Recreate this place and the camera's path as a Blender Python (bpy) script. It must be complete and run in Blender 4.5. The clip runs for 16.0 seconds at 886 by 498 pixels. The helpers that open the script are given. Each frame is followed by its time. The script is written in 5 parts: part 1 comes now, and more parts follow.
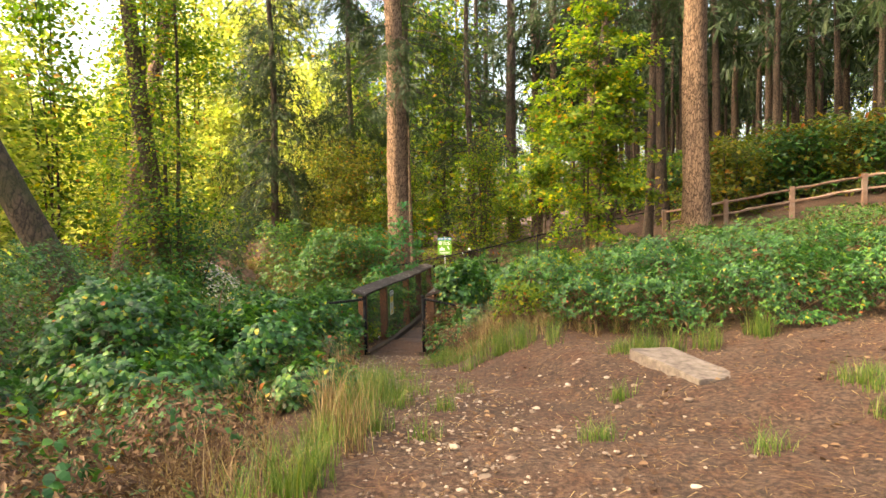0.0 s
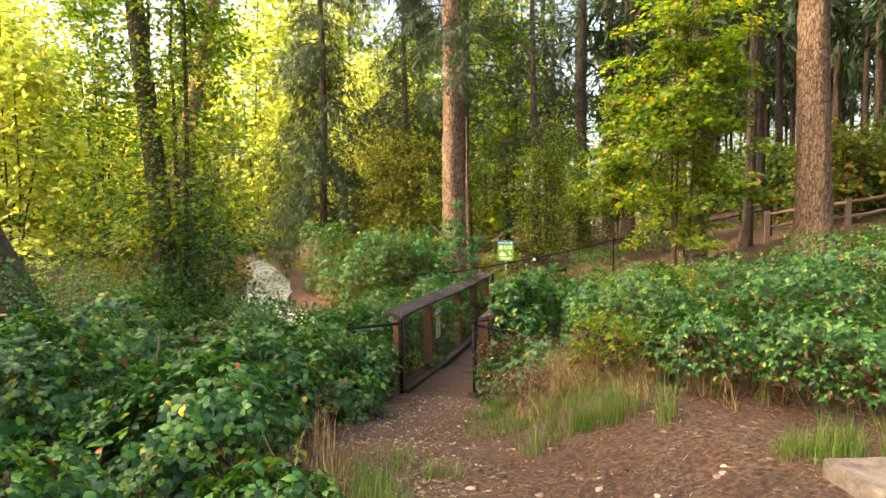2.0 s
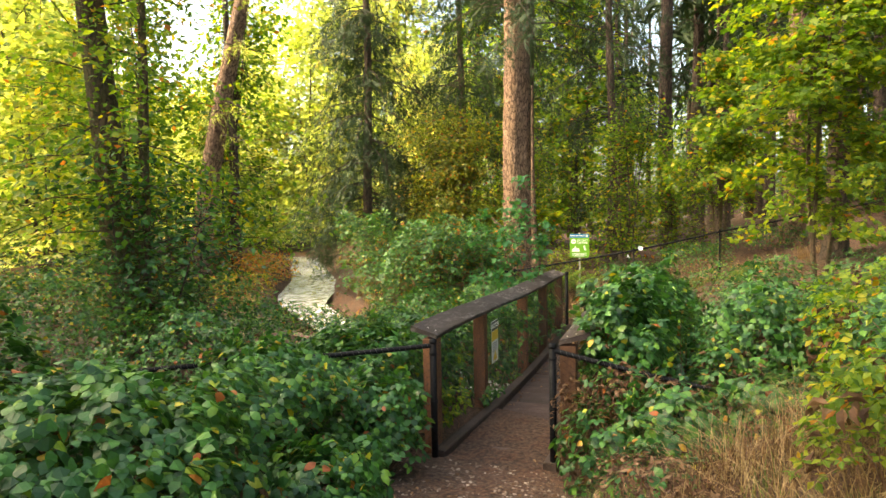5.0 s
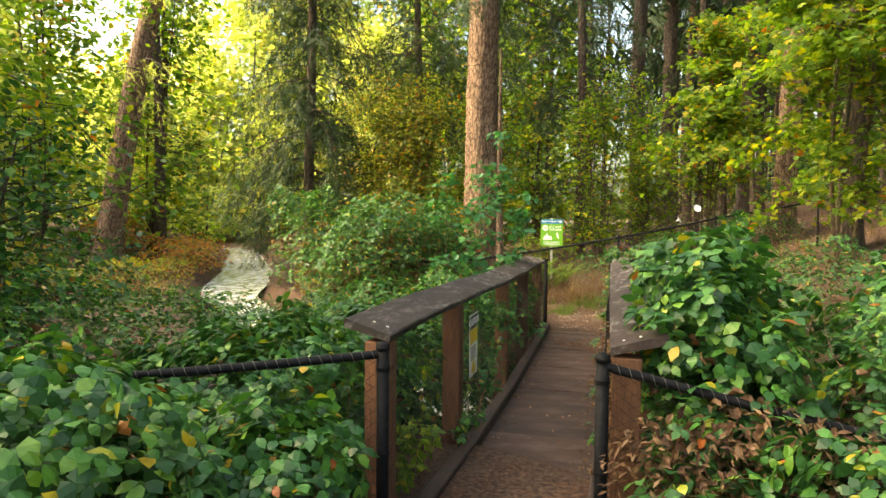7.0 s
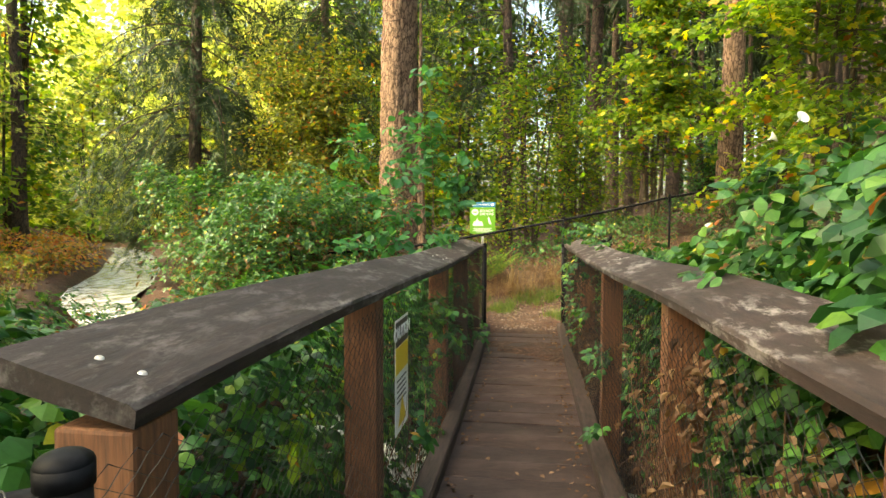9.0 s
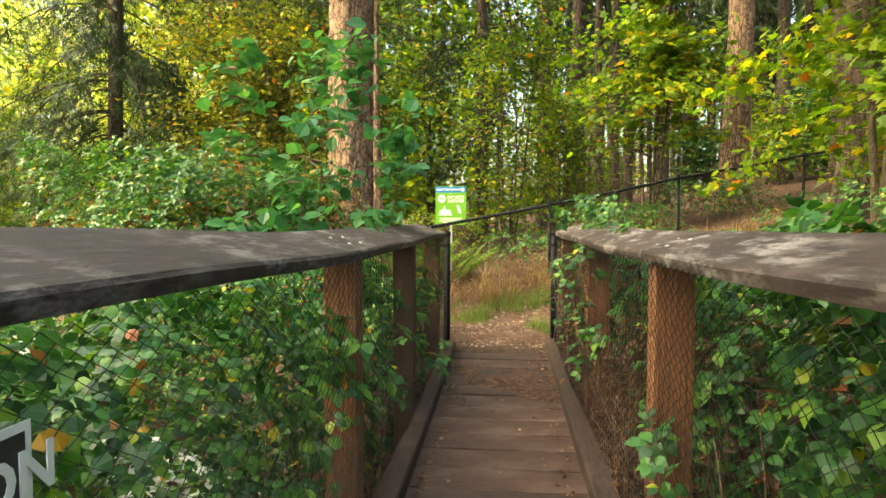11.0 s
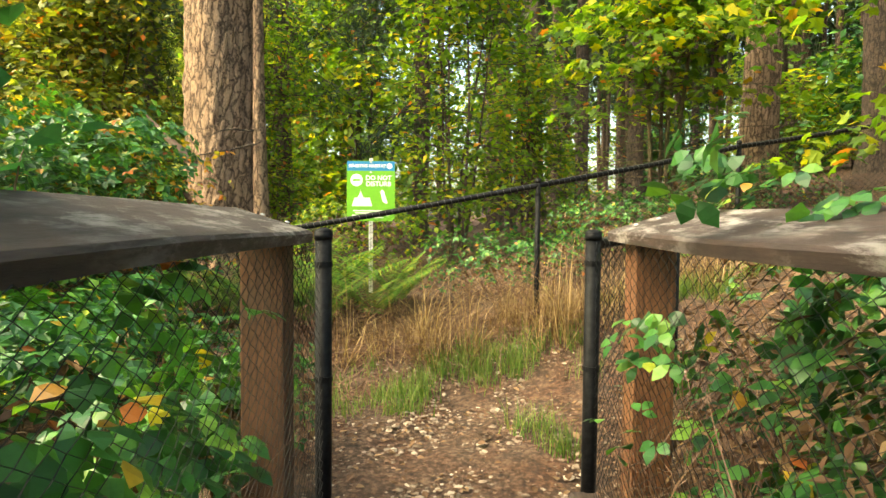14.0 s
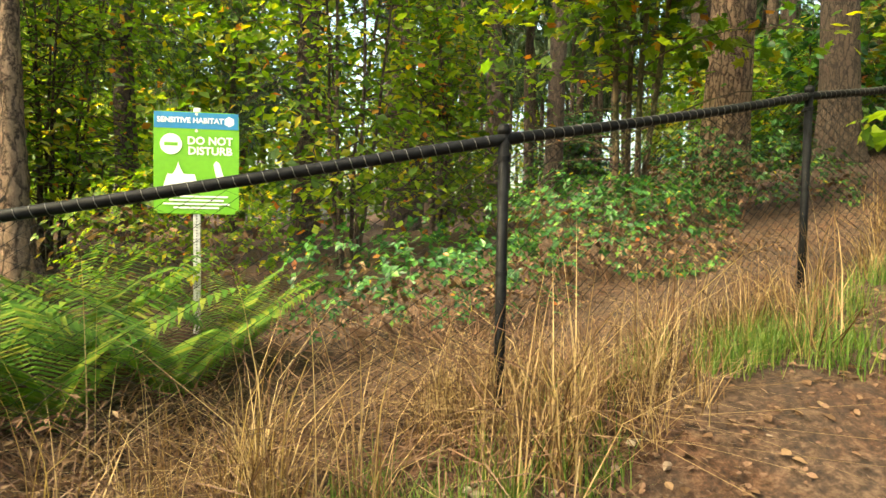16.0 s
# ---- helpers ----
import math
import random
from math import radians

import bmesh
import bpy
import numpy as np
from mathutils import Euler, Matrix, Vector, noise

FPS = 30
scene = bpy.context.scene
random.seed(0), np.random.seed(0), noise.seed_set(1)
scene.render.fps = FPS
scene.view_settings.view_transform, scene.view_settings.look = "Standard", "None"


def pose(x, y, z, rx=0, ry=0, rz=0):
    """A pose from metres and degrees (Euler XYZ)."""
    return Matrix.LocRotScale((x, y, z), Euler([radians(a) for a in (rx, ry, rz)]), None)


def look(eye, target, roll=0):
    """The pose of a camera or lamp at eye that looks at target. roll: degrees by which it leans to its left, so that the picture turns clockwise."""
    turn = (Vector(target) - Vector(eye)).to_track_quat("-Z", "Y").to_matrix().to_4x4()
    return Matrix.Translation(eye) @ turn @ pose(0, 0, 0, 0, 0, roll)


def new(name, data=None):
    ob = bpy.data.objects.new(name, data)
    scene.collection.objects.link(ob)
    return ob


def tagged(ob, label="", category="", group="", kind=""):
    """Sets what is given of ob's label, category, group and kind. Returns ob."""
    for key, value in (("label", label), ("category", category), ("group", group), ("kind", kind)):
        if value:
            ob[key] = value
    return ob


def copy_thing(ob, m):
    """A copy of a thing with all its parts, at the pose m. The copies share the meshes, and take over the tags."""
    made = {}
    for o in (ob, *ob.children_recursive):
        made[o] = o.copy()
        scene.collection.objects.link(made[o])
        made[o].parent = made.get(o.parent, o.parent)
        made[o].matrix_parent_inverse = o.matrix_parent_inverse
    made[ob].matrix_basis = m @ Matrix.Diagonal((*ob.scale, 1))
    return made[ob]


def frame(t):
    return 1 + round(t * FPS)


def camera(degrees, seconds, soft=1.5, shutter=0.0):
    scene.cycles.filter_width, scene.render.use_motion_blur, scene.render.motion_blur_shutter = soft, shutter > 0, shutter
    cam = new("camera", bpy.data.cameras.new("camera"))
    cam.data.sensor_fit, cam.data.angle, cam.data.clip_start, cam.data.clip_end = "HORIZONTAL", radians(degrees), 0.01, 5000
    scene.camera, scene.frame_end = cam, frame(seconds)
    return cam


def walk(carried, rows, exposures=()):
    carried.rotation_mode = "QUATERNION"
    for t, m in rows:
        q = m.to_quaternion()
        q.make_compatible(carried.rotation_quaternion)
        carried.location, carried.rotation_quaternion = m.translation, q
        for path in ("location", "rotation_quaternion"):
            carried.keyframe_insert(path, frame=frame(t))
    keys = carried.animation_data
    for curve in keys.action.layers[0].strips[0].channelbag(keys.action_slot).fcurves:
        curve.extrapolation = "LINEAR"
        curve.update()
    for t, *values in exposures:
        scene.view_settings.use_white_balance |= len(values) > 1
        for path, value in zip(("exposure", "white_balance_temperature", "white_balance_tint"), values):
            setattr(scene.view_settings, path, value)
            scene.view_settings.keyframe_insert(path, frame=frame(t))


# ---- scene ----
cam = camera(71.3, 16.0)
PATH = [
    (0, (2.877, -11.659, 2.77), (2.571, -9.685, 2.667), -1.3),
    (0.5, (2.864, -11.014, 2.794), (2.461, -9.057, 2.697), -1.3),
    (1, (2.851, -10.315, 2.807), (2.404, -8.369, 2.706), -1.3),
    (1.5, (2.736, -9.682, 2.818), (2.275, -7.739, 2.722), -1.1),
    (2, (2.553, -9.021, 2.808), (2.048, -7.088, 2.709), -1.0),
    (2.5, (2.424, -8.381, 2.744), (1.807, -6.48, 2.662), -1.1),
    (3.5, (2.207, -7.262, 2.62), (1.516, -5.386, 2.544), -2.0),
    (5.8, (1.264, -4.619, 2.239), (0.607, -2.733, 2.135), 0.3),
    (6, (1.153, -4.381, 2.187), (0.529, -2.483, 2.086), 0.5),
    (6.5, (0.882, -3.733, 2.063), (0.324, -1.815, 1.963), 0.6),
    (7, (0.683, -3.103, 1.932), (0.149, -1.178, 1.835), 0.5),
    (7.5, (0.486, -2.516, 1.815), (0.015, -0.575, 1.718), 0.5),
    (8, (0.356, -1.897, 1.714), (-0.094, 0.049, 1.616), 0.4),
    (8.5, (0.209, -1.317, 1.614), (-0.133, 0.651, 1.518), 0.4),
    (9, (0.102, -0.737, 1.578), (-0.167, 1.242, 1.48), 0.1),
    (9.5, (0.031, -0.17, 1.539), (-0.171, 1.818, 1.44), 0.2),
    (9.7, (0.002, 0.034, 1.503), (-0.196, 2.021, 1.4), 0.1),
    (11.8, (0.136, 2.797, 1.263), (-0.056, 4.785, 1.169), -0.1),
    (12, (0.082, 3.087, 1.235), (-0.095, 5.077, 1.138), 0.1),
    (12.5, (0.046, 3.764, 1.216), (-0.116, 5.755, 1.12), 0.4),
    (13, (0.039, 4.394, 1.218), (-0.102, 6.387, 1.124), 0.5),
    (13.5, (-0.018, 5.102, 1.224), (-0.063, 7.099, 1.129), 0.6),
    (14, (-0.024, 5.721, 1.255), (-0.024, 7.719, 1.164), 0.5),
    (14.5, (-0.053, 6.428, 1.237), (-0.002, 8.426, 1.144), 0.5),
    (15, (-0.05, 7.098, 1.252), (0.031, 9.095, 1.162), 0.7),
    (15.5, (-0.005, 7.754, 1.218), (0.113, 9.749, 1.133), 0.9),
    (15.7, (0.044, 8.05, 1.223), (0.224, 10.04, 1.148), 1.1),
    (16, (0.114, 8.461, 1.216), (0.442, 10.432, 1.13), 1.0),
]
EXPOSURES = [(0.0, 2.6, 8250, 7), (3.5, 2.6, 7950, 4), (6.0, 2.6, 8150, 2), (8.5, 2.72, 8100, -3), (12.0, 2.95, 8200, -6), (14.0, 3.02, 7950, -10), (16.0, 2.9, 7900, -9)]
walk(cam, [(t, look(eye, target, roll)) for t, eye, target, roll in PATH], EXPOSURES)

# ---------- world, sun, exposure ----------
SUN_EL, SUN_AZ = radians(42), radians(-112)   # hazy sun over the stream side
world = bpy.data.worlds.new("world")
scene.world = world
world.use_nodes = True
wn = world.node_tree
sky = wn.nodes.new("ShaderNodeTexSky")
sky.sky_type, sky.sun_disc = "NISHITA", False
sky.sun_elevation, sky.sun_rotation = SUN_EL, SUN_AZ
sky.dust_density, sky.ozone_density = 6.0, 0.2
wn.links.new(sky.outputs[0], wn.nodes["Background"].inputs[0])
wn.nodes["Background"].inputs[1].default_value = 0.15
sun = new("sun", bpy.data.lights.new("sun", "SUN"))
sun.data.energy, sun.data.angle, sun.data.color = 0.9, radians(14), (1.0, 0.86, 0.62)
sun.matrix_world = look((0, 0, 0), (-math.sin(SUN_AZ) * math.cos(SUN_EL) , -math.cos(SUN_AZ) * math.cos(SUN_EL), -math.sin(SUN_EL)))

# ---------- materials ----------


def material(name, rough=0.8, metal=0.0):
    m = bpy.data.materials.new(name)
    m.use_nodes = True
    b = m.node_tree.nodes["Principled BSDF"]
    b.inputs["Roughness"].default_value, b.inputs["Metallic"].default_value = rough, metal
    return m, m.node_tree, b


def node(nt, kind, **values):
    n = nt.nodes.new(kind)
    for k, v in values.items():
        n.inputs[k].default_value = v
    return n


def ramp(nt, fac, stops):
    r = nt.nodes.new("ShaderNodeValToRGB")
    el = r.color_ramp.elements
    while len(el) < len(stops):
        el.new(0.5)
    for e, (p, c) in zip(el, stops):
        e.position, e.color = p, (*c, 1)
    nt.links.new(fac, r.inputs[0])
    return r.outputs[0]


def mixed(nt, kind, fac, a, b):
    m = nt.nodes.new("ShaderNodeMix")
    m.data_type, m.blend_type = "RGBA", kind
    for s, v in ((m.inputs[0], fac), (m.inputs[6], a), (m.inputs[7], b)):
        if isinstance(v, bpy.types.NodeSocket):
            nt.links.new(v, s)
        elif isinstance(v, tuple):
            s.default_value = (*v, 1)
        else:
            s.default_value = v
    return m.outputs[2]


def coords(nt, scale=(1, 1, 1), space="Object"):
    tc, mp = nt.nodes.new("ShaderNodeTexCoord"), nt.nodes.new("ShaderNodeMapping")
    mp.inputs["Scale"].default_value = scale
    nt.links.new(tc.outputs[space], mp.inputs[0])
    return mp.outputs[0]


def noise_tex(nt, vec, scale, detail=6.0, rough=0.6):
    n = node(nt, "ShaderNodeTexNoise", Scale=scale, Detail=detail, Roughness=rough)
    nt.links.new(vec, n.inputs["Vector"])
    return n.outputs["Fac"]


def bumped(nt, b, height, strength, dist):
    n = node(nt, "ShaderNodeBump", Strength=strength, Distance=dist)
    nt.links.new(height, n.inputs["Height"])
    nt.links.new(n.outputs[0], b.inputs["Normal"])


def leaf_material(name, stops, rough=0.45, through_light=0.35):
    """Leaves: every island its own tint, some light passing through the blade."""
    m, nt, b = material(name, rough)
    geo = nt.nodes.new("ShaderNodeNewGeometry")
    tint = ramp(nt, geo.outputs["Random Per Island"], stops)
    b.inputs["Specular IOR Level"].default_value = 0.35
    blotch = noise_tex(nt, coords(nt), 60.0, 3.0)
    col = mixed(nt, "MULTIPLY", 0.5, tint, ramp(nt, blotch, [(0.3, (0.55, 0.55, 0.5)), (0.7, (1, 1, 1))]))
    nt.links.new(col, b.inputs["Base Color"])
    tr = nt.nodes.new("ShaderNodeBsdfTranslucent")
    nt.links.new(mixed(nt, "MULTIPLY", 1.0, col, (1.6, 1.65, 0.75)), tr.inputs[0])
    mx = node(nt, "ShaderNodeMixShader", Fac=through_light)
    nt.links.new(b.outputs[0], mx.inputs[1])
    nt.links.new(tr.outputs[0], mx.inputs[2])
    nt.links.new(mx.outputs[0], nt.nodes["Material Output"].inputs[0])
    return m


def wood_material(name, dark, light, grey, grain=(3, 1.2, 40), wear=0.5, scuff=0.0):
    m, nt, b = material(name, 0.75)
    oi = nt.nodes.new("ShaderNodeObjectInfo")
    v = coords(nt, grain)
    g = noise_tex(nt, v, 3.0, 8.0, 0.65)
    big = noise_tex(nt, coords(nt), 2.3, 4.0)
    col = ramp(nt, g, [(0.3, dark), (0.7, light)])
    col = mixed(nt, "MIX", ramp(nt, big, [(0.62 - 0.3 * wear, (0, 0, 0)), (0.8, (1, 1, 1))]), col, grey)
    if scuff:
        s1 = noise_tex(nt, mixed(nt, "LINEAR_LIGHT", 0.25, coords(nt, (9, 3.0, 9)), noise_tex(nt, coords(nt), 3.0, 3.0)), 1.6, 10.0, 0.75)
        s2 = noise_tex(nt, coords(nt), 1.1, 3.0)
        mask = mixed(nt, "MULTIPLY", 1.0, ramp(nt, s1, [(0.49, (0, 0, 0)), (0.62, (1, 1, 1))]), ramp(nt, s2, [(0.4, (0, 0, 0)), (0.56, (1, 1, 1))]))
        col = mixed(nt, "MIX", mixed(nt, "MULTIPLY", 1.0, mask, (scuff, scuff, scuff)), col, (0.42, 0.38, 0.36))
    shade = nt.nodes.new("ShaderNodeMapRange")
    shade.inputs[3].default_value, shade.inputs[4].default_value = 0.5, 1.25
    nt.links.new(oi.outputs["Random"], shade.inputs[0])
    hs = nt.nodes.new("ShaderNodeHueSaturation")
    nt.links.new(shade.outputs[0], hs.inputs["Value"])
    nt.links.new(col, hs.inputs["Color"])
    nt.links.new(hs.outputs[0], b.inputs["Base Color"])
    bumped(nt, b, g, 0.6, 0.006)
    return m


def bark_material(name, dark, light, moss=0.0):
    """Furrowed bark: long plates split by dark cracks, with scaly grain."""
    m, nt, b = material(name, 0.92)
    warp = mixed(nt, "LINEAR_LIGHT", 0.09, coords(nt, (1, 1, 0.28)), noise_tex(nt, coords(nt), 5.0, 5.0, 0.7))
    crack = node(nt, "ShaderNodeTexVoronoi", Scale=13.0)
    crack.feature = "DISTANCE_TO_EDGE"
    nt.links.new(warp, crack.inputs["Vector"])
    grain = noise_tex(nt, coords(nt, (1, 1, 0.5)), 38.0, 8.0, 0.75)
    patch = noise_tex(nt, coords(nt, (1, 1, 0.4)), 7.0, 6.0, 0.7)
    plate = ramp(nt, crack.outputs["Distance"], [(0.0, (0, 0, 0)), (0.16, (1, 1, 1))])
    h = mixed(nt, "MIX", 0.55, mixed(nt, "MULTIPLY", 1.0, plate, patch), grain)
    col = ramp(nt, h, [(0.27, dark), (0.46, tuple(0.45 * (p + q) for p, q in zip(dark, light))), (0.7, light)])
    if moss:
        col = mixed(nt, "MIX", ramp(nt, noise_tex(nt, coords(nt), 1.7, 6.0), [(0.62 - moss * 0.3, (0, 0, 0)), (0.75, (1, 1, 1))]), col, (0.07, 0.085, 0.02))
    nt.links.new(col, b.inputs["Base Color"])
    bumped(nt, b, h, 1.0, 0.08)
    return m


GREEN = leaf_material("bramble_leaf", [(0.0, (0.014, 0.055, 0.016)), (0.45, (0.032, 0.115, 0.028)), (0.8, (0.07, 0.2, 0.036)), (0.962, (0.15, 0.28, 0.04)), (0.982, (0.45, 0.38, 0.03)), (0.994, (0.34, 0.1, 0.03))], rough=0.4, through_light=0.24)
YGREEN = leaf_material("maple_leaf", [(0.0, (0.055, 0.12, 0.016)), (0.5, (0.125, 0.22, 0.024)), (0.85, (0.25, 0.32, 0.035)), (0.97, (0.48, 0.4, 0.035)), (0.99, (0.42, 0.14, 0.03))], through_light=0.58)
OLIVE = leaf_material("willow_leaf", [(0.0, (0.05, 0.08, 0.014)), (0.5, (0.125, 0.155, 0.025)), (0.85, (0.22, 0.22, 0.034)), (0.96, (0.33, 0.2, 0.025)), (0.99, (0.32, 0.09, 0.02))], through_light=0.5)
# GOLD holds the far trees' sunlight and pale haze in the leaf colour itself.
GOLD = leaf_material("sun_tinted_leaf", [(0.0, (0.22, 0.26, 0.06)), (0.5, (0.36, 0.43, 0.15)), (0.85, (0.62, 0.62, 0.28)), (0.97, (0.66, 0.52, 0.2))], through_light=0.66)
AUTUMN = leaf_material("autumn_leaf", [(0.0, (0.1, 0.12, 0.02)), (0.4, (0.4, 0.25, 0.03)), (0.8, (0.45, 0.14, 0.03)), (1.0, (0.3, 0.07, 0.02))])
BLUEGREEN = leaf_material("elder_leaf", [(0.0, (0.035, 0.14, 0.055)), (0.6, (0.07, 0.23, 0.08)), (1.0, (0.13, 0.31, 0.09))])
NEEDLE = leaf_material("needles", [(0.0, (0.012, 0.03, 0.012)), (0.6, (0.03, 0.065, 0.022)), (1.0, (0.07, 0.1, 0.035))], 0.6, 0.18)
DRYLEAF = leaf_material("dry_leaf", [(0.0, (0.055, 0.028, 0.017)), (0.6, (0.145, 0.078, 0.044)), (1.0, (0.31, 0.195, 0.12))], 0.8, 0.2)
GRASS = leaf_material("grass_blade", [(0.0, (0.05, 0.11, 0.02)), (0.6, (0.11, 0.19, 0.03)), (1.0, (0.25, 0.26, 0.08))], 0.55, 0.3)
STRAW = leaf_material("straw", [(0.0, (0.07, 0.034, 0.018)), (0.5, (0.2, 0.115, 0.055)), (1.0, (0.52, 0.38, 0.21))], 0.7, 0.25)
FERN = leaf_material("fern_leaf", [(0.0, (0.05, 0.13, 0.02)), (0.6, (0.12, 0.24, 0.03)), (1.0, (0.28, 0.3, 0.05))], 0.5, 0.4)
BARK = bark_material("fir_bark", (0.045, 0.024, 0.015), (0.5, 0.32, 0.215))
BARKDARK = bark_material("dark_bark", (0.025, 0.017, 0.013), (0.17, 0.115, 0.085))
BARKMOSS = bark_material("mossy_bark", (0.035, 0.022, 0.014), (0.2, 0.13, 0.08), 0.7)
PLANKW = wood_material("deck_wood", (0.012, 0.006, 0.004), (0.11, 0.055, 0.038), (0.15, 0.1, 0.078), (2, 40, 10))
CAPW = wood_material("cap_wood", (0.011, 0.006, 0.005), (0.043, 0.024, 0.019), (0.11, 0.074, 0.062), (16, 2.2, 16), wear=0.08, scuff=0.55)
KERBW = wood_material("kerb_wood", (0.012, 0.007, 0.005), (0.055, 0.032, 0.024), (0.085, 0.056, 0.045), (16, 2.2, 16), wear=0.2)
POSTW = wood_material("post_wood", (0.075, 0.03, 0.014), (0.25, 0.103, 0.044), (0.13, 0.08, 0.055), (30, 30, 2), wear=0.2)
RAILW = wood_material("fence_wood", (0.13, 0.07, 0.05), (0.3, 0.19, 0.14), (0.28, 0.22, 0.19), (2, 30, 30))
CANE, _nt, _b = material("cane", 0.6)
_nt.links.new(ramp(_nt, noise_tex(_nt, coords(_nt), 4.0), [(0.35, (0.09, 0.04, 0.025)), (0.65, (0.2, 0.11, 0.06))]), _b.inputs["Base Color"])
BLACK, _nt, _b = material("black_vinyl", 0.55)
_b.inputs["Specular IOR Level"].default_value = 0.1
_n = noise_tex(_nt, coords(_nt), 35.0)
_nt.links.new(ramp(_nt, _n, [(0.4, (0.004, 0.004, 0.005)), (0.75, (0.014, 0.014, 0.016))]), _b.inputs["Base Color"])
bumped(_nt, _b, _n, 0.3, 0.002)
WIRE, _nt, _b = material("dark_wire", 0.6)
_b.inputs["Specular IOR Level"].default_value = 0.2
_b.inputs["Base Color"].default_value = (0.008, 0.008, 0.009, 1)
STEEL, _nt, _b = material("galvanised_steel", 0.5, 0.4)
_nt.links.new(ramp(_nt, noise_tex(_nt, coords(_nt), 30.0), [(0.3, (0.35, 0.34, 0.32)), (0.7, (0.62, 0.6, 0.57))]), _b.inputs["Base Color"])


def paint(name, rgb, rough=0.45):
    m, nt, b = material(name, rough)
    nt.links.new(ramp(nt, noise_tex(nt, coords(nt), 25.0), [(0.3, tuple(c * 0.85 for c in rgb)), (0.7, rgb)]), b.inputs["Base Color"])
    return m


SIGN_GREEN = paint("sign_green", (0.13, 0.36, 0.015))
SIGN_BLUE = paint("sign_blue", (0.01, 0.17, 0.38))
WHITE = paint("sign_white", (0.8, 0.8, 0.76))
YELLOW = paint("sign_yellow", (0.72, 0.5, 0.03))
INK = paint("ink", (0.03, 0.03, 0.03))
CONCRETE, _nt, _b = material("concrete", 0.85)
_n = noise_tex(_nt, coords(_nt), 9.0, 10.0, 0.7)
_nt.links.new(ramp(_nt, _n, [(0.35, (0.07, 0.05, 0.04)), (0.65, (0.22, 0.18, 0.155))]), _b.inputs["Base Color"])
bumped(_nt, _b, _n, 0.4, 0.01)
STONE, _nt, _b = material("stone", 0.85)
_geo = _nt.nodes.new("ShaderNodeNewGeometry")
_nt.links.new(ramp(_nt, _geo.outputs["Random Per Island"], [(0.0, (0.12, 0.085, 0.06)), (0.6, (0.22, 0.16, 0.12)), (1.0, (0.4, 0.33, 0.26))]), _b.inputs["Base Color"])
GROUND, _nt, _b = material("forest_soil", 0.95)
_v = coords(_nt)
_n1, _n2, _n3 = noise_tex(_nt, _v, 0.7, 5.0), noise_tex(_nt, _v, 24.0, 10.0, 0.75), noise_tex(_nt, _v, 3.2, 6.0)
_c = ramp(_nt, _n2, [(0.36, (0.018, 0.009, 0.006)), (0.5, (0.078, 0.043, 0.027)), (0.66, (0.2, 0.13, 0.09))])
_c = mixed(_nt, "MIX", ramp(_nt, _n3, [(0.45, (0, 0, 0)), (0.62, (1, 1, 1))]), _c, mixed(_nt, "MULTIPLY", 1.0, _c, (1.05, 0.84, 0.7)))
_c = mixed(_nt, "MULTIPLY", 1.0, _c, ramp(_nt, _n1, [(0.36, (0.62, 0.56, 0.52)), (0.52, (0.95, 0.9, 0.85)), (0.66, (1.0, 1.0, 1.0))]))
_nt.links.new(_c, _b.inputs["Base Color"])
bumped(_nt, _b, _n2, 1.0, 0.03)
# Pale ramp puts riffle foam and the sky's brightness into the water colour.
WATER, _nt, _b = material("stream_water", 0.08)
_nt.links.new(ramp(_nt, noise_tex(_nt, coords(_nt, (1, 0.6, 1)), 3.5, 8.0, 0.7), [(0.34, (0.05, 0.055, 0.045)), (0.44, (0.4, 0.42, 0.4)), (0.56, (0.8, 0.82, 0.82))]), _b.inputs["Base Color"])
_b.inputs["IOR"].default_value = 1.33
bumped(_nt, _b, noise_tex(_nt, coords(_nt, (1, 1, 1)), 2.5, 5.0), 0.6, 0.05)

# ---------- shaping helpers ----------
rng = np.random.default_rng(7)


def finish(name, me, mat, parent=None, label=""):
    if mat is not None:
        me.materials.append(mat)
    ob = new(name, me)
    if parent is not None:
        ob.parent = parent
    if label:
        ob["label"] = label
    return ob


def part(name, bm, mat, parent=None, label="", smooth=False):
    me = bpy.data.meshes.new(name)
    for f in bm.faces:
        f.smooth = smooth
    bm.to_mesh(me)
    bm.free()
    return finish(name, me, mat, parent, label)


def thing(name, label, category, group="", at=(0, 0, 0), kind=""):
    ob = new(name)
    ob.location = at
    ob.empty_display_size = 0.2
    return tagged(ob, label, category, group, kind)


def array_mesh(name, verts, faces, mat, parent=None, label="", smooth=False):
    """One mesh from numpy arrays; faces all of the same number of corners."""
    me = bpy.data.meshes.new(name)
    faces = np.asarray(faces, dtype=np.int32)
    n, k = faces.shape
    me.vertices.add(len(verts))
    me.vertices.foreach_set("co", np.asarray(verts, dtype=np.float32).ravel())
    me.loops.add(n * k)
    me.loops.foreach_set("vertex_index", faces.ravel())
    me.polygons.add(n)
    me.polygons.foreach_set("loop_start", np.arange(0, n * k, k, dtype=np.int32))
    me.polygons.foreach_set("use_smooth", np.full(n, smooth))
    me.update(calc_edges=True)
    return finish(name, me, mat, parent, label)


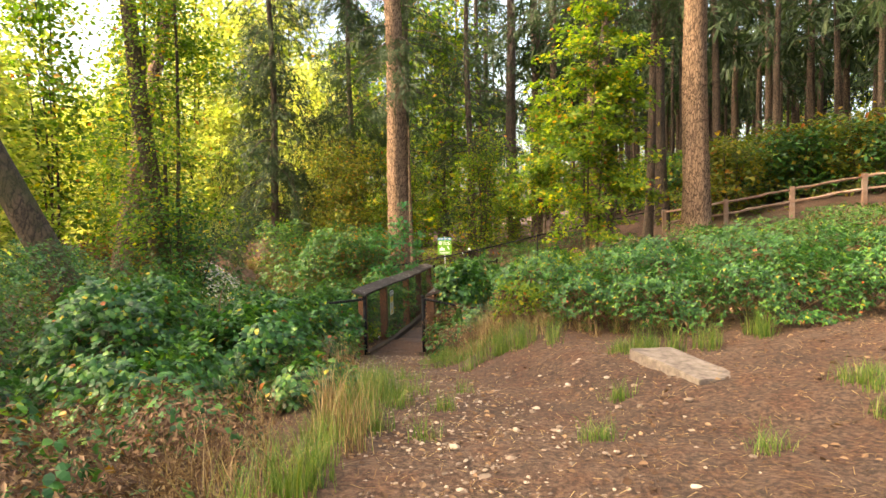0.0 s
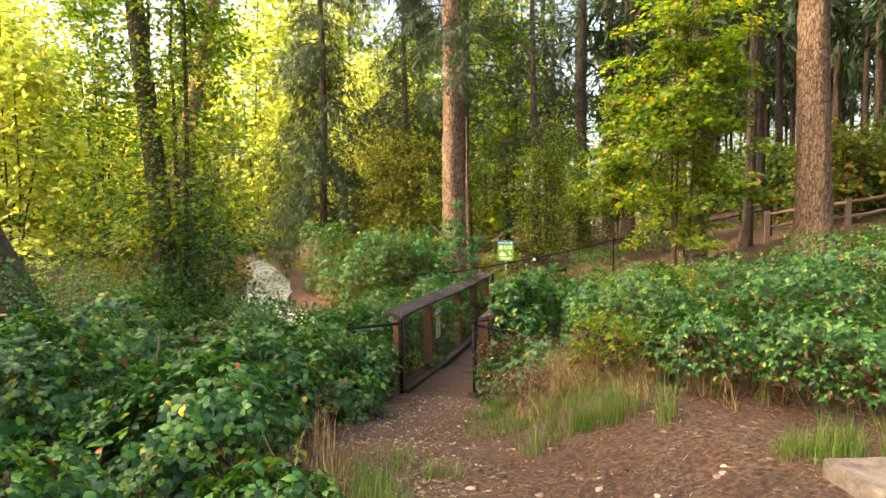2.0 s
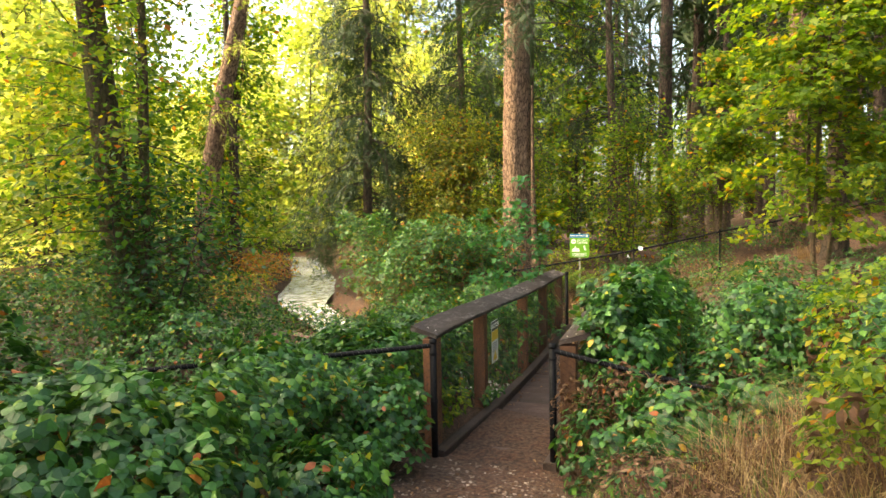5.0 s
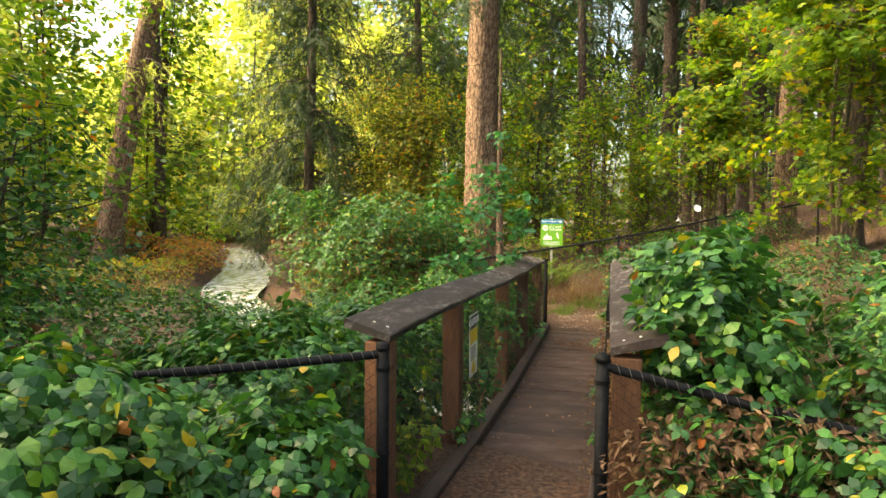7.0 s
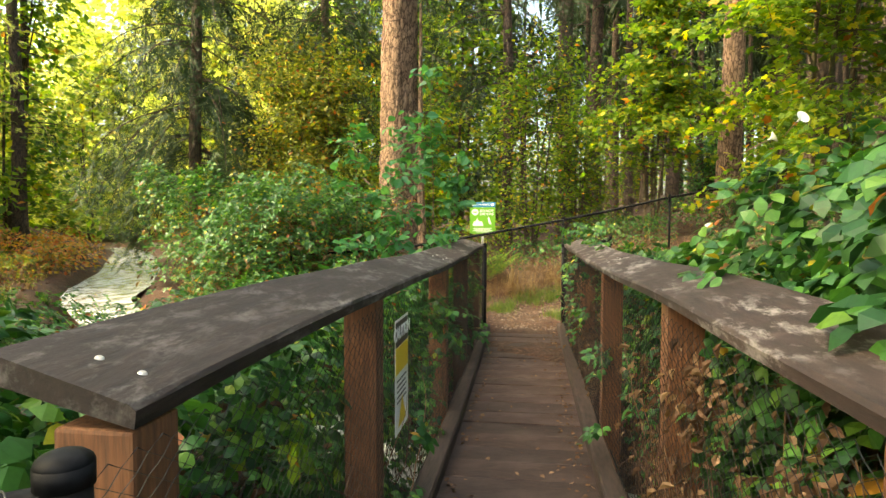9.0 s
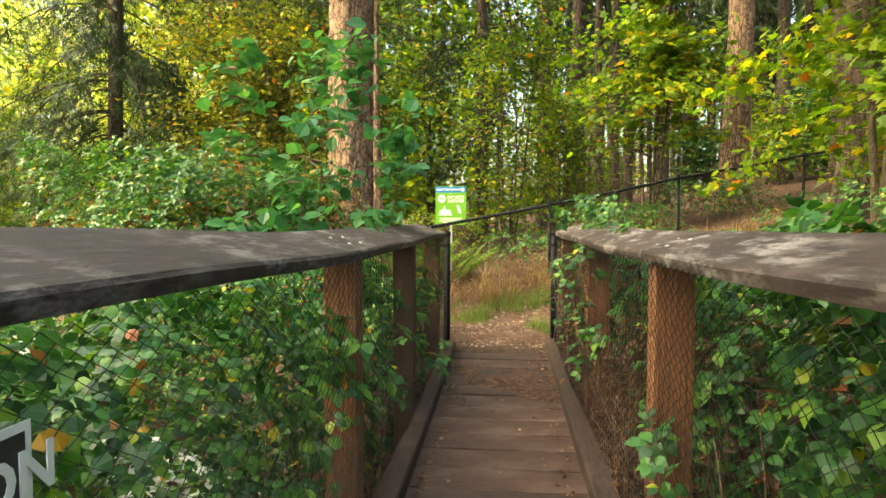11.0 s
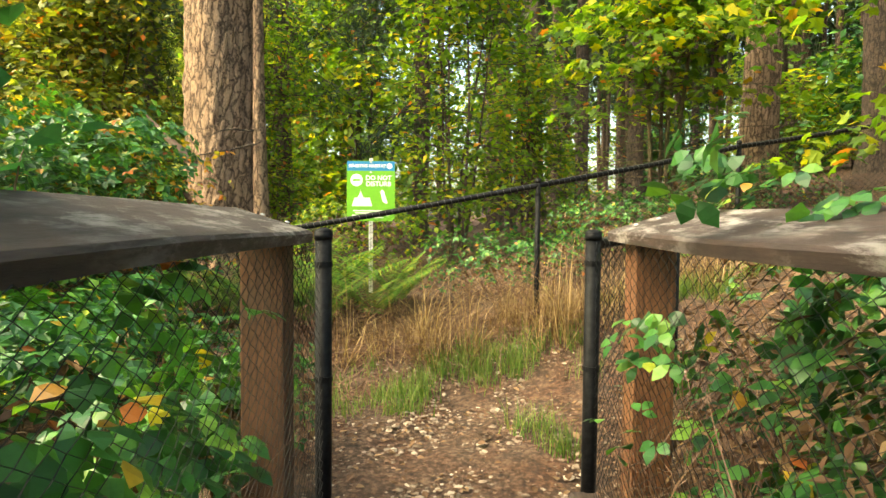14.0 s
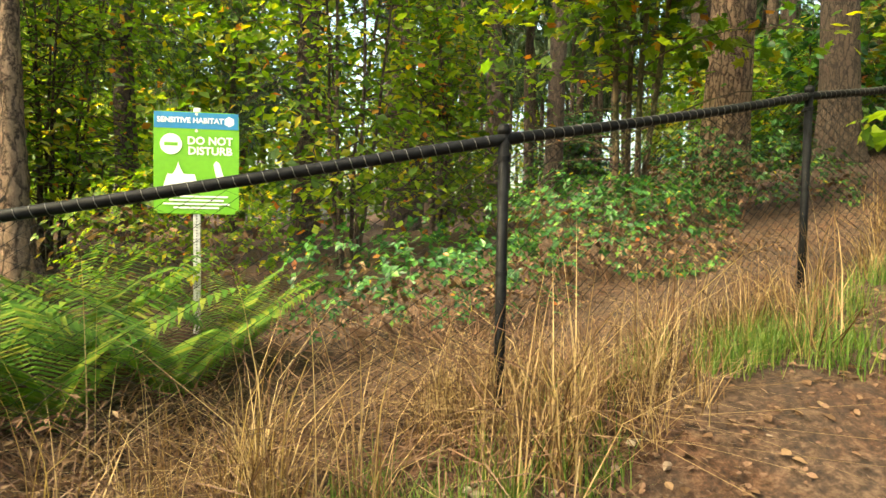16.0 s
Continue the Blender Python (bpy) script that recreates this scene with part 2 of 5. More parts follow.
def box(bm, x0, x1, y0, y1, z0, z1, bevel=0.0):
    r = bmesh.ops.create_cube(bm, size=1.0, matrix=Matrix.LocRotScale(((x0 + x1) / 2, (y0 + y1) / 2, (z0 + z1) / 2), None, (x1 - x0, y1 - y0, z1 - z0)))
    if bevel:
        es = list({e for v in r["verts"] for e in v.link_edges})
        bmesh.ops.bevel(bm, geom=es, offset=bevel, segments=2, affect="EDGES", profile=0.6)
    return r


def tube_arrays(points, radii, sides=8):
    """A swept tube along points, closed at its end by a narrow ring."""
    p, r = np.asarray(points, float), np.asarray(radii, float)
    t = np.gradient(p, axis=0)
    t /= np.linalg.norm(t, axis=1)[:, None] + 1e-9
    ref = np.where(np.abs(t[:, 2:3]) > 0.9, np.array([[1.0, 0, 0]]), np.array([[0, 0, 1.0]]))
    u = np.cross(t, ref)
    u /= np.linalg.norm(u, axis=1)[:, None] + 1e-9
    v = np.cross(t, u)
    a = np.linspace(0, 2 * np.pi, sides, endpoint=False)
    vs = p[:, None] + r[:, None, None] * (np.cos(a)[None, :, None] * u[:, None] + np.sin(a)[None, :, None] * v[:, None])
    n = len(p)
    i, j = np.meshgrid(np.arange(n - 1), np.arange(sides), indexing="ij")
    j2 = (j + 1) % sides
    f = np.stack([i * sides + j, i * sides + j2, (i + 1) * sides + j2, (i + 1) * sides + j], -1).reshape(-1, 4)
    return vs.reshape(-1, 3), f


def joined(pieces):
    vs, fs, o = [], [], 0
    for v, f in pieces:
        vs.append(v)
        fs.append(f + o)
        o += len(v)
    return np.concatenate(vs), np.concatenate(fs)


LEAF_OVAL = (np.array([(0, 0, 0), (0.3, 0.3, 0.06), (0.36, 0.62, 0.02), (0, 1.0, -0.14), (-0.36, 0.62, 0.02), (-0.3, 0.3, 0.06), (0, 0.55, -0.05)]),
             np.array([(0, 1, 6), (1, 2, 6), (2, 3, 6), (3, 4, 6), (4, 5, 6), (5, 0, 6)]))
LEAF_SLIM = (np.array([(0, 0, 0), (0.17, 0.45, 0.03), (0, 1.0, -0.1), (-0.17, 0.45, 0.03)]), np.array([(0, 1, 2), (0, 2, 3)]))
LEAF_CURL = (np.array([(0, 0, 0), (0.2, 0.28, 0.16), (0.15, 0.66, 0.2), (0.04, 1.0, -0.3), (-0.12, 0.7, 0.12), (-0.24, 0.3, 0.1), (0.02, 0.45, -0.12)]), LEAF_OVAL[1])
LEAF_RHOMB = (np.array([(0, 0, 0), (0.33, 0.45, 0.05), (0, 1.0, -0.08), (-0.33, 0.45, 0.05)]), np.array([(0, 1, 2), (0, 2, 3)]))
LEAF_LOBED = (np.array([(0, 0, 0), (0.42, 0.1, 0), (0.3, 0.4, 0.02), (0.55, 0.72, -0.05), (0.2, 0.68, 0.02), (0, 1.0, -0.1), (-0.2, 0.68, 0.02), (-0.55, 0.72, -0.05), (-0.3, 0.4, 0.02), (-0.42, 0.1, 0)]),
              np.array([(0, 1, 2), (2, 3, 4), (0, 2, 4), (0, 4, 5), (0, 5, 6), (0, 6, 8), (6, 7, 8), (0, 8, 9)]))
SPRIG = (np.array([(0, 0, 0), (0.06, 0.3, 0.02), (0.075, 0.75, -0.06), (0, 1.0, -0.16), (-0.075, 0.75, -0.06), (-0.06, 0.3, 0.02)]), np.array([(0, 1, 5), (1, 2, 4), (1, 4, 5), (2, 3, 4)]))


_fv, _ff = [], []
for _a, _q in ((0, 0.1), (0.62, 0.12), (-0.62, 0.2), (0.55, 0.36), (-0.55, 0.45), (0.5, 0.6), (-0.5, 0.68)):
    _l = 0.9 if _a == 0 else 0.42 * (1.15 - 0.5 * _q)
    _o = len(_fv)
    _fv += [(-0.022, _q - 0.02, 0.0), (0.022, _q + 0.02, 0.0), (math.sin(_a) * _l, _q + math.cos(_a) * _l, -0.12 * _l)]
    _ff.append((_o, _o + 1, _o + 2))
FEATHER = (np.array(_fv), np.array(_ff))


def leaf_arrays(points, sizes, shape=LEAF_OVAL, tilt=0.5, out=None, droop=0.0, r=rng):
    """Leaves at points: random heading, faces mostly up (tilt: spread), or leaning out along the vectors given."""
    n = len(points)
    nor = r.normal(size=(n, 3)) * tilt + np.array([0, 0, 1.0])
    if out is not None:
        nor = nor + out * 0.9
    nor /= np.linalg.norm(nor, axis=1)[:, None]
    d = r.normal(size=(n, 3))
    if out is not None:
        d = d + out * 0.8
    d[:, 2] -= droop
    d -= (d * nor).sum(1)[:, None] * nor
    d /= np.linalg.norm(d, axis=1)[:, None] + 1e-9
    s = np.cross(d, nor)
    lv, lf = shape
    sz = np.asarray(sizes)[:, None, None]
    v = points[:, None] + sz * (lv[None, :, 0:1] * s[:, None] + lv[None, :, 1:2] * d[:, None] + lv[None, :, 2:3] * nor[:, None])
    f = lf[None] + (np.arange(n) * len(lv))[:, None, None]
    return v.reshape(-1, 3), f.reshape(-1, 3)


# ---------- ground ----------
PY = [-60, -14, -10, -8, -6, -4.5, -3, -1.5, -0.4, 0.2, 8.0, 9.5, 12, 16, 60]
PX = [3.4, 3.2, 2.8, 2.45, 1.8, 1.2, 0.62, 0.15, 0.07, 0.07, 0.07, 0.2, 0.6, 0.8, 4]
PZ = [1.6, 1.42, 1.36, 1.26, 1.08, 0.85, 0.58, 0.32, 0.16, 0.05, -0.08, -0.03, 0.05, 0.3, 1.0]
SY = [-40, -12, 1.5, 4.2, 8, 14.6, 23, 38, 56, 120]       # stream's middle line
SX = [24, 19, 6.0, 0.1, -5.5, -11.6, -16.3, -26.5, -42, -95]


def path_x(y):
    return np.interp(y, PY, PX)


def stream_gap(x, y):
    """Distance to the stream's middle line."""
    best = np.full(np.shape(x), 1e9)
    for (x0, y0), (x1, y1) in zip(list(zip(SX, SY))[2:], list(zip(SX, SY))[3:]):
        ax, ay = x1 - x0, y1 - y0
        k = np.clip(((x - x0) * ax + (y - y0) * ay) / (ax * ax + ay * ay), 0, 1)
        best = np.minimum(best, np.hypot(x - x0 - k * ax, y - y0 - k * ay))
    return best


def smooth01(a, lo, hi):
    k = np.clip((a - lo) / (hi - lo), 0, 1)
    return k * k * (3 - 2 * k)


def height(x, y):
    x, y = np.asarray(x, float), np.asarray(y, float)
    b = np.interp(y, PY, PZ)
    dx = x - path_x(y)
    near = smooth01(-y, -0.5, 2.0)
    h = b + near * (np.maximum(1.2, b) - b) * smooth01(dx, 0.7, 2.4)
    rise = 0.15 * np.maximum(0, x - 3.4) * smooth01(x, 3.0, 6.0)
    rise = 3.6 * (1 - np.exp(-rise / 3.6))
    h = h + rise * smooth01(y, -16, 0) * (1 - smooth01(y, 7, 11))
    far = 0.2 * np.clip(x - 0.2, 0, 14) + 0.06 * np.clip(x - 14, 0, 40) + 0.3 * smooth01(y, 9.9, 10.9)
    h = h + far * smooth01(y, 7.5, 10.5)
    h = h + smooth01(x, 1.5, 4.5) * (1 - near) * (1 - smooth01(y, 7, 11)) * 1.1   # far side of the gully
    h = h - smooth01(-dx, 0.8, 3.0) * near * 0.35
    g = stream_gap(x, y)
    bed = -1.15 + 0.1 * smooth01(y, 20, 60)
    h = bed + (h - bed) * smooth01(g, 0.6, 2.3)
    h = h + 0.5 * smooth01(-x - 14, 0, 14) * smooth01(g, 3, 9) + 1.6 * smooth01(-x - 8, 0, 8) * smooth01(8 - y, 0, 8)
    flat = smooth01(y, 9.5, 13) * (1 - smooth01(g, 3.0, 6.5)) * smooth01(g, 0.6, 2.3)
    h = h + (np.minimum(h, -0.5) - h) * flat      # low gravel margins of the stream
    h = h + 0.05 * np.sin(x * 1.7 + 0.6 * y) * np.sin(y * 1.3) * smooth01(np.abs(dx), 0.4, 1.5)
    return h


def axis_steps(lo, hi, fine_lo, fine_hi, step):
    inner = np.arange(fine_lo, fine_hi, step)
    a = fine_lo - np.geomspace(step, fine_lo - lo, 40)[::-1]
    c = fine_hi + np.geomspace(step, hi - fine_hi, 40)
    return np.concatenate([a, inner, c])


gx, gy = axis_steps(-900, 900, -22, 12, 0.22), axis_steps(-500, 1200, -13, 30, 0.22)
mx_, my_ = np.meshgrid(gx, gy)
gz = height(mx_, my_) + 0.012 * rng.normal(size=mx_.shape)
ii, jj = np.meshgrid(np.arange(len(gy) - 1), np.arange(len(gx) - 1), indexing="ij")
k0 = ii * len(gx) + jj
ground = array_mesh("ground", np.stack([mx_, my_, gz], -1).reshape(-1, 3), np.stack([k0, k0 + 1, k0 + 1 + len(gx), k0 + len(gx)], -1).reshape(-1, 4), GROUND, smooth=True)
tagged(ground, "brown forest soil with needles, banks and a worn footpath", "ground", kind="structure")

# water
wy = np.linspace(-2, 110, 90)
wx = np.interp(wy, SY, SX)
ww = np.interp(wy, [3, 9, 14, 24], [0.5, 0.5, 0.7, 1.6])
wv = np.concatenate([np.stack([wx - ww, wy - 0.6 * ww, np.full_like(wy, -0.66)], -1), np.stack([wx + ww, wy + 0.6 * ww, np.full_like(wy, -0.66)], -1)])
n_ = len(wy)
k = np.arange(n_ - 1)
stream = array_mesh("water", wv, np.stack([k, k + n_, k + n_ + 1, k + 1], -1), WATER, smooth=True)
tagged(stream, "shallow rippled stream with riffle foam and sky brightness in its colour", "water", kind="structure")

# ---------- footbridge ----------
XL, XR, BL = -0.51, 0.64, 8.25           # mesh planes of the two rails, length


def deck_z(y):
    return float(np.interp(y, [0, 2, 4.3, 6.5, 8.3], [0.06, -0.07, -0.12, -0.1, -0.05]))


def rail_z(y):
    return float(np.interp(y, [0, 1.6, 4.5, 8.3], [1.285, 1.295, 1.232, 1.24]))


def chain_link(name, corners, parent, pitch=0.055, rad=0.002):
    """Woven wire between a bottom and a top line: corners are (start, end) of the ground plan, with the z of both edges at both ends."""
    (x0, y0, b0, t0), (x1, y1, b1, t1) = corners
    length = math.hypot(x1 - x0, y1 - y0)
    n = int(length / pitch)
    rows_ = int(max(t0 - b0, t1 - b1) / (pitch * 0.62))
    nx_, ny_ = -(y1 - y0) / length, (x1 - x0) / length
    pieces = []
    k = np.arange(rows_ + 1)
    v = k / rows_
    for i in range(n):
        s = (i + 0.5 + np.where((k + i) % 2 == 0, -0.5, 0.5) * 1.0) * pitch / length
        u = np.clip(s, 0, 1)
        bz, tz = b0 + (b1 - b0) * u, t0 + (t1 - t0) * u
        o = np.where(k % 2 == 0, 0.002, -0.002) + 0.006 * np.sin(u * length * 2.1 + v * 3)
        p = np.stack([x0 + (x1 - x0) * u + nx_ * o, y0 + (y1 - y0) * u + ny_ * o, bz + (tz - bz) * v], -1)
        pieces.append(tube_arrays(p, np.full(len(p), rad), 3))
    return array_mesh(name, *joined(pieces), WIRE, parent)


bridge = thing("footbridge", "narrow weathered timber footbridge with plank deck and wire-mesh railings", "footbridge")
for side, xm, blen, cend in ((-1, XL, BL, 7.97), (1, XR, BL + 0.2, 8.17)):
    for y in (0.28, 1.98, 4.38 if side < 0 else 4.18, 6.12, cend - 0.12):
        bm = bmesh.new()
        x0, x1 = sorted((xm + side * 0.045, xm + side * 0.195))
        box(bm, x0, x1, y - 0.07, y + 0.07, -0.75, rail_z(y) - 0.07, 0.008)
        part("post", bm, POSTW, bridge, "red-brown squared timber post")
    ends = [0.2, 4.42 if side < 0 else 4.2, cend]
    for y0, y1 in zip(ends, ends[1:]):
        # sloping cap board: low edge over the walkway, high edge outside
        bm = bmesh.new()
        n = 16
        lip = 0.03
        rings = []
        for i in range(n + 1):
            y = y0 + 0.004 + (y1 - y0 - 0.008) * i / n
            z = rail_z(y) + 0.004 * math.sin(y * 3.1 + side)
            inner = xm + side * float(np.interp(y, [0, 2, 8], [0.04, 0.02, -0.01]))
            outer = inner + side * 0.285
            chip = 0.004 * math.sin(y * 17 + side * 2)
            prof = [(inner, z - 0.062), (inner - side * 0.004, z - lip), (inner + side * (0.006 + chip), z - lip + 0.011), (outer - side * 0.008, z + 0.062), (outer, z + 0.054), (outer, z + 0.01)]
            rings.append([bm.verts.new((px, y, pz)) for px, pz in prof])
        for a, b in zip(rings, rings[1:]):
            for j in range(6):
                bm.faces.new((a[j], a[(j + 1) % 6], b[(j + 1) % 6], b[j]))
        bm.faces.new(rings[0])
        bm.faces.new(rings[-1][::-1])
        bmesh.ops.recalc_face_normals(bm, faces=bm.faces)
        cap = part("cap", bm, CAPW, bridge, "dark weathered sloping cap board")
        for by in (y0 + 0.1, y1 - 0.1):
            for k in (0.3, 0.6):
                bm = bmesh.new()
                px = inner + (outer - inner) * k
                bmesh.ops.create_cone(bm, cap_ends=True, segments=10, radius1=0.009, radius2=0.006, depth=0.004, matrix=pose(px + 0.02 * math.sin(by * 9), by, rail_z(by) - 0.02 + 0.084 * k + 0.003, 0, -side * 16, 0))
                part("screw", bm, STEEL, cap, "pale screw head")
    # kerb timber and stringer
    for name, w0, w1, lo, hi in (("kerb", -0.09, 0.03, 0.0, 0.1), ("stringer", 0.0, 0.12, -0.42, -0.09)):
        bm = bmesh.new()
        n = 8
        rings = []
        for i in range(n + 1):
            y = 0.02 + (blen - 0.04) * i / n
            z = deck_z(y)
            xa, xb = xm + side * w0, xm + side * w1
            c = 0.012
            rings.append([bm.verts.new(p) for p in ((xa, y, z + lo), (xa, y, z + hi - c), (xa + side * c, y, z + hi), (xb, y, z + hi), (xb, y, z + lo))])
        for a, b in zip(rings, rings[1:]):
            for j in range(5):
                bm.faces.new((a[j], a[(j + 1) % 5], b[(j + 1) % 5], b[j]))
        bm.faces.new(rings[0])
        bm.faces.new(rings[-1][::-1])
        bmesh.ops.recalc_face_normals(bm, faces=bm.faces)
        part(name, bm, KERBW, bridge)
    chain_link("chain_link", ((xm, 0.05, deck_z(0) + 0.06, rail_z(0) - 0.07), (xm, blen - 0.05, deck_z(8) + 0.06, rail_z(8) - 0.07)), bridge, 0.034, 0.0013)


def steel_post(x, y, z0, z1, parent, rad=0.034, name="steel_post"):
    bm = bmesh.new()
    bmesh.ops.create_cone(bm, cap_ends=True, segments=20, radius1=rad, radius2=rad, depth=z1 - z0, matrix=pose(x, y, (z0 + z1) / 2))
    p = part(name, bm, BLACK, parent, "black vinyl-coated steel post", True)
    bm = bmesh.new()
    bmesh.ops.create_uvsphere(bm, u_segments=16, v_segments=8, radius=rad * 1.12, matrix=Matrix.LocRotScale((x, y, z1), None, (1, 1, 0.5)))
    bmesh.ops.create_cone(bm, cap_ends=True, segments=16, radius1=rad * 1.12, radius2=rad * 1.12, depth=0.03, matrix=pose(x, y, z1 - 0.015))
    part("post_cap", bm, BLACK, p, "", True)
    for dz in (0.13, 0.6):
        bm = bmesh.new()
        bmesh.ops.create_cone(bm, cap_ends=True, segments=16, radius1=rad * 1.12, radius2=rad * 1.12, depth=0.022, matrix=pose(x, y, z1 - dz))
        box(bm, x - 0.008, x + 0.008, y + rad, y + rad + 0.03, z1 - dz - 0.01, z1 - dz + 0.01, 0.003)
        part("tension_band", bm, BLACK, p)
    return p


steel_post(XL, BL - 0.02, -0.5, 1.205, bridge)


def wire_fence(label, posts, gauge=0.024, terminal=True):
    """A chain-link fence: posts are (x, y, ground z, top z)."""
    f = thing("chain_link_fence", label, "wire fence")
    for i, (x, y, zb, zt) in enumerate(posts):
        steel_post(x, y, zb - 0.4, zt, f, 0.034 if (i == 0 and terminal) else 0.023, "fence_post")
    for (xa, ya, za, ta), (xb, yb, zb, tb) in zip(posts, posts[1:]):
        n = 24
        k = np.linspace(0, 1, n)
        pts = np.stack([xa + (xb - xa) * k, ya + (yb - ya) * k, ta - 0.05 + (tb - ta) * k - 0.012 * np.sin(k * np.pi)], -1)
        rail = array_mesh("top_rail", *tube_arrays(pts, np.full(n, gauge), 12), BLACK, f, "", True)
        # tie wire wound round the rail
        ln = math.hypot(xb - xa, yb - ya)
        m = int(ln / 0.006)
        kk = np.linspace(0.02, 0.98, m)
        ang = kk * ln / 0.055 * 2 * np.pi
        d = np.array([xb - xa, yb - ya]) / ln
        base = np.stack([np.interp(kk, k, pts[:, c]) for c in range(3)], -1)
        base[:, 0] += -d[1] * np.cos(ang) * (gauge + 0.002)
        base[:, 1] += d[0] * np.cos(ang) * (gauge + 0.002)
        base[:, 2] += np.sin(ang) * (gauge + 0.002)
        array_mesh("tie_wire", *tube_arrays(base, np.full(m, 0.0017), 3), STEELDARK, rail, "grey tie wire", True)
        chain_link("chain_link", ((xa, ya, za + 0.03, ta - 0.06), (xb, yb, zb + 0.03, tb - 0.06)), f, 0.052, 0.0022)
    return f


STEELDARK = paint("dull_wire", (0.09, 0.085, 0.08), 0.45)
wire_fence("black vinyl chain-link fence overgrown with brambles beside the bridge", [(XL, 0.0, 0.1, 1.25), (-2.15, -1.0, 0.1, 1.2), (-4.0, -2.1, 0.2, 1.15)])
wire_fence("black vinyl chain-link fence sagging under dead brambles", [(XR, 0.08, 0.1, 1.25), (2.35, 0.1, 0.1, 0.92), (4.2, 0.3, 0.5, 1.35)])
wire_fence("black vinyl chain-link fence climbing along the turning path", [(-4.6, 11.15, 0.1, 0.9), (-2.35, 10.97, 0.1, 1.05), (0.77, 10.93, 0.34, 1.61), (2.84, 11.75, 0.82, 2.05), (5.1, 12.6, 1.26, 2.47), (8.0, 13.9, 1.8, 3.0)], terminal=False)
wire_fence("short black chain-link fence beyond the bridge end", [(XR, BL + 0.2, -0.1, 1.205), (1.45, 9.62, 0.2, 1.29)])

# ---------- signs ----------


def words(body, size, m, mat, parent, name="lettering", align="CENTER", depth=0.0008):
    cu = bpy.data.curves.new(name, "FONT")
    cu.body, cu.size, cu.align_x, cu.align_y, cu.extrude = body, size, align, "CENTER", depth
    cu.resolution_u = 3
    cu.offset = size * 0.025
    tmp = new(name, cu)
    me = bpy.data.meshes.new_from_object(tmp.evaluated_get(bpy.context.evaluated_depsgraph_get()))
    bpy.data.objects.remove(tmp)
    ob = finish(name, me, mat, parent)
    ob.matrix_basis = m
    return ob


def flat(name, x0, x1, z0, z1, y, mat, parent, th=0.001, round_=0.0):
    bm = bmesh.new()
    box(bm, x0, x1, y - th, y, z0, z1, 0.0)
    return part(name, bm, mat, parent)


SX0, SX1, SZ0, SZ1, SYY = -1.16, -0.595, 1.245, 1.95, 13.0
sign = thing("habitat_sign", "green and blue habitat sign on a perforated steel post", "sign", at=(0, 0, 0))
bm = bmesh.new()
box(bm, SX0, SX1, SYY, SYY + 0.004, SZ0, SZ1)
es = [e for e in bm.edges if abs(e.verts[0].co.y - e.verts[1].co.y) > 0.003]
bmesh.ops.bevel(bm, geom=es, offset=0.025, segments=4, affect="EDGES")
panel = part("panel", bm, SIGN_GREEN, sign, "lime green sign panel")
flat("header", SX0 + 0.004, SX1 - 0.004, SZ1 - 0.115, SZ1 - 0.005, SYY - 0.0006, SIGN_BLUE, panel)
cx, fy = (SX0 + SX1) / 2, SYY - 0.003
words("SENSITIVE HABITAT", 0.05, pose(cx - 0.04, fy, SZ1 - 0.06, 90), WHITE, panel)
words("DO NOT", 0.075, pose(cx + 0.09, fy, SZ1 - 0.2, 90), WHITE, panel)
words("DISTURB", 0.075, pose(cx + 0.09, fy, SZ1 - 0.27, 90), WHITE, panel)


def disc(name, x, z, r, y, mat, parent, sx=1.0, seg=28):
    bm = bmesh.new()
    bmesh.ops.create_cone(bm, cap_ends=True, segments=seg, radius1=r, radius2=r, depth=0.001, matrix=Matrix.LocRotScale((x, y, z), Euler((radians(90), 0, 0)), (sx, 1, 1)))
    return part(name, bm, mat, parent)


disc("prohibition_symbol", SX0 + 0.115, SZ1 - 0.225, 0.072, fy, WHITE, panel)
flat("prohibition_bar", SX0 + 0.07, SX0 + 0.16, SZ1 - 0.237, SZ1 - 0.213, fy - 0.001, SIGN_GREEN, panel)
disc("emblem", SX1 - 0.065, SZ1 - 0.06, 0.035, fy, WHITE, panel, seg=6)
# pale pictures: a grassy mound and a bird, as plain shapes
bm = bmesh.new()
base_z = SZ1 - 0.5
for i in range(13):
    a = radians(20 + i * 11.5)
    bx = SX0 + 0.09 + 0.012 * i
    tip = (bx + 0.06 * math.cos(a), fy, base_z + 0.07 + 0.09 * math.sin(a))
    tip = (tip[0], fy - 0.0004 * (i + 1), tip[2])
    v0, v1, v2 = bm.verts.new((bx - 0.016, tip[1], base_z)), bm.verts.new((bx + 0.016, tip[1], base_z)), bm.verts.new(tip)
    bm.faces.new((v0, v1, v2))
vs = [bm.verts.new(p) for p in ((SX0 + 0.06, fy, base_z - 0.03), (SX0 + 0.3, fy, base_z - 0.03), (SX0 + 0.27, fy, base_z + 0.07), (SX0 + 0.09, fy, base_z + 0.07))]
bm.faces.new(vs)
bmesh.ops.recalc_face_normals(bm, faces=bm.faces)
part("tussock_picture", bm, WHITE, panel)
bm = bmesh.new()
bx, bz = SX1 - 0.14, base_z + 0.05
vs = [bm.verts.new((bx + px, fy, bz + pz)) for px, pz in ((-0.03, 0.09), (-0.012, 0.115), (0.01, 0.1), (0.022, 0.06), (0.055, -0.04), (0.045, -0.05), (0.0, -0.03), (-0.018, 0.03))]
bm.faces.new(vs)
part("bird_picture", bm, WHITE, panel)
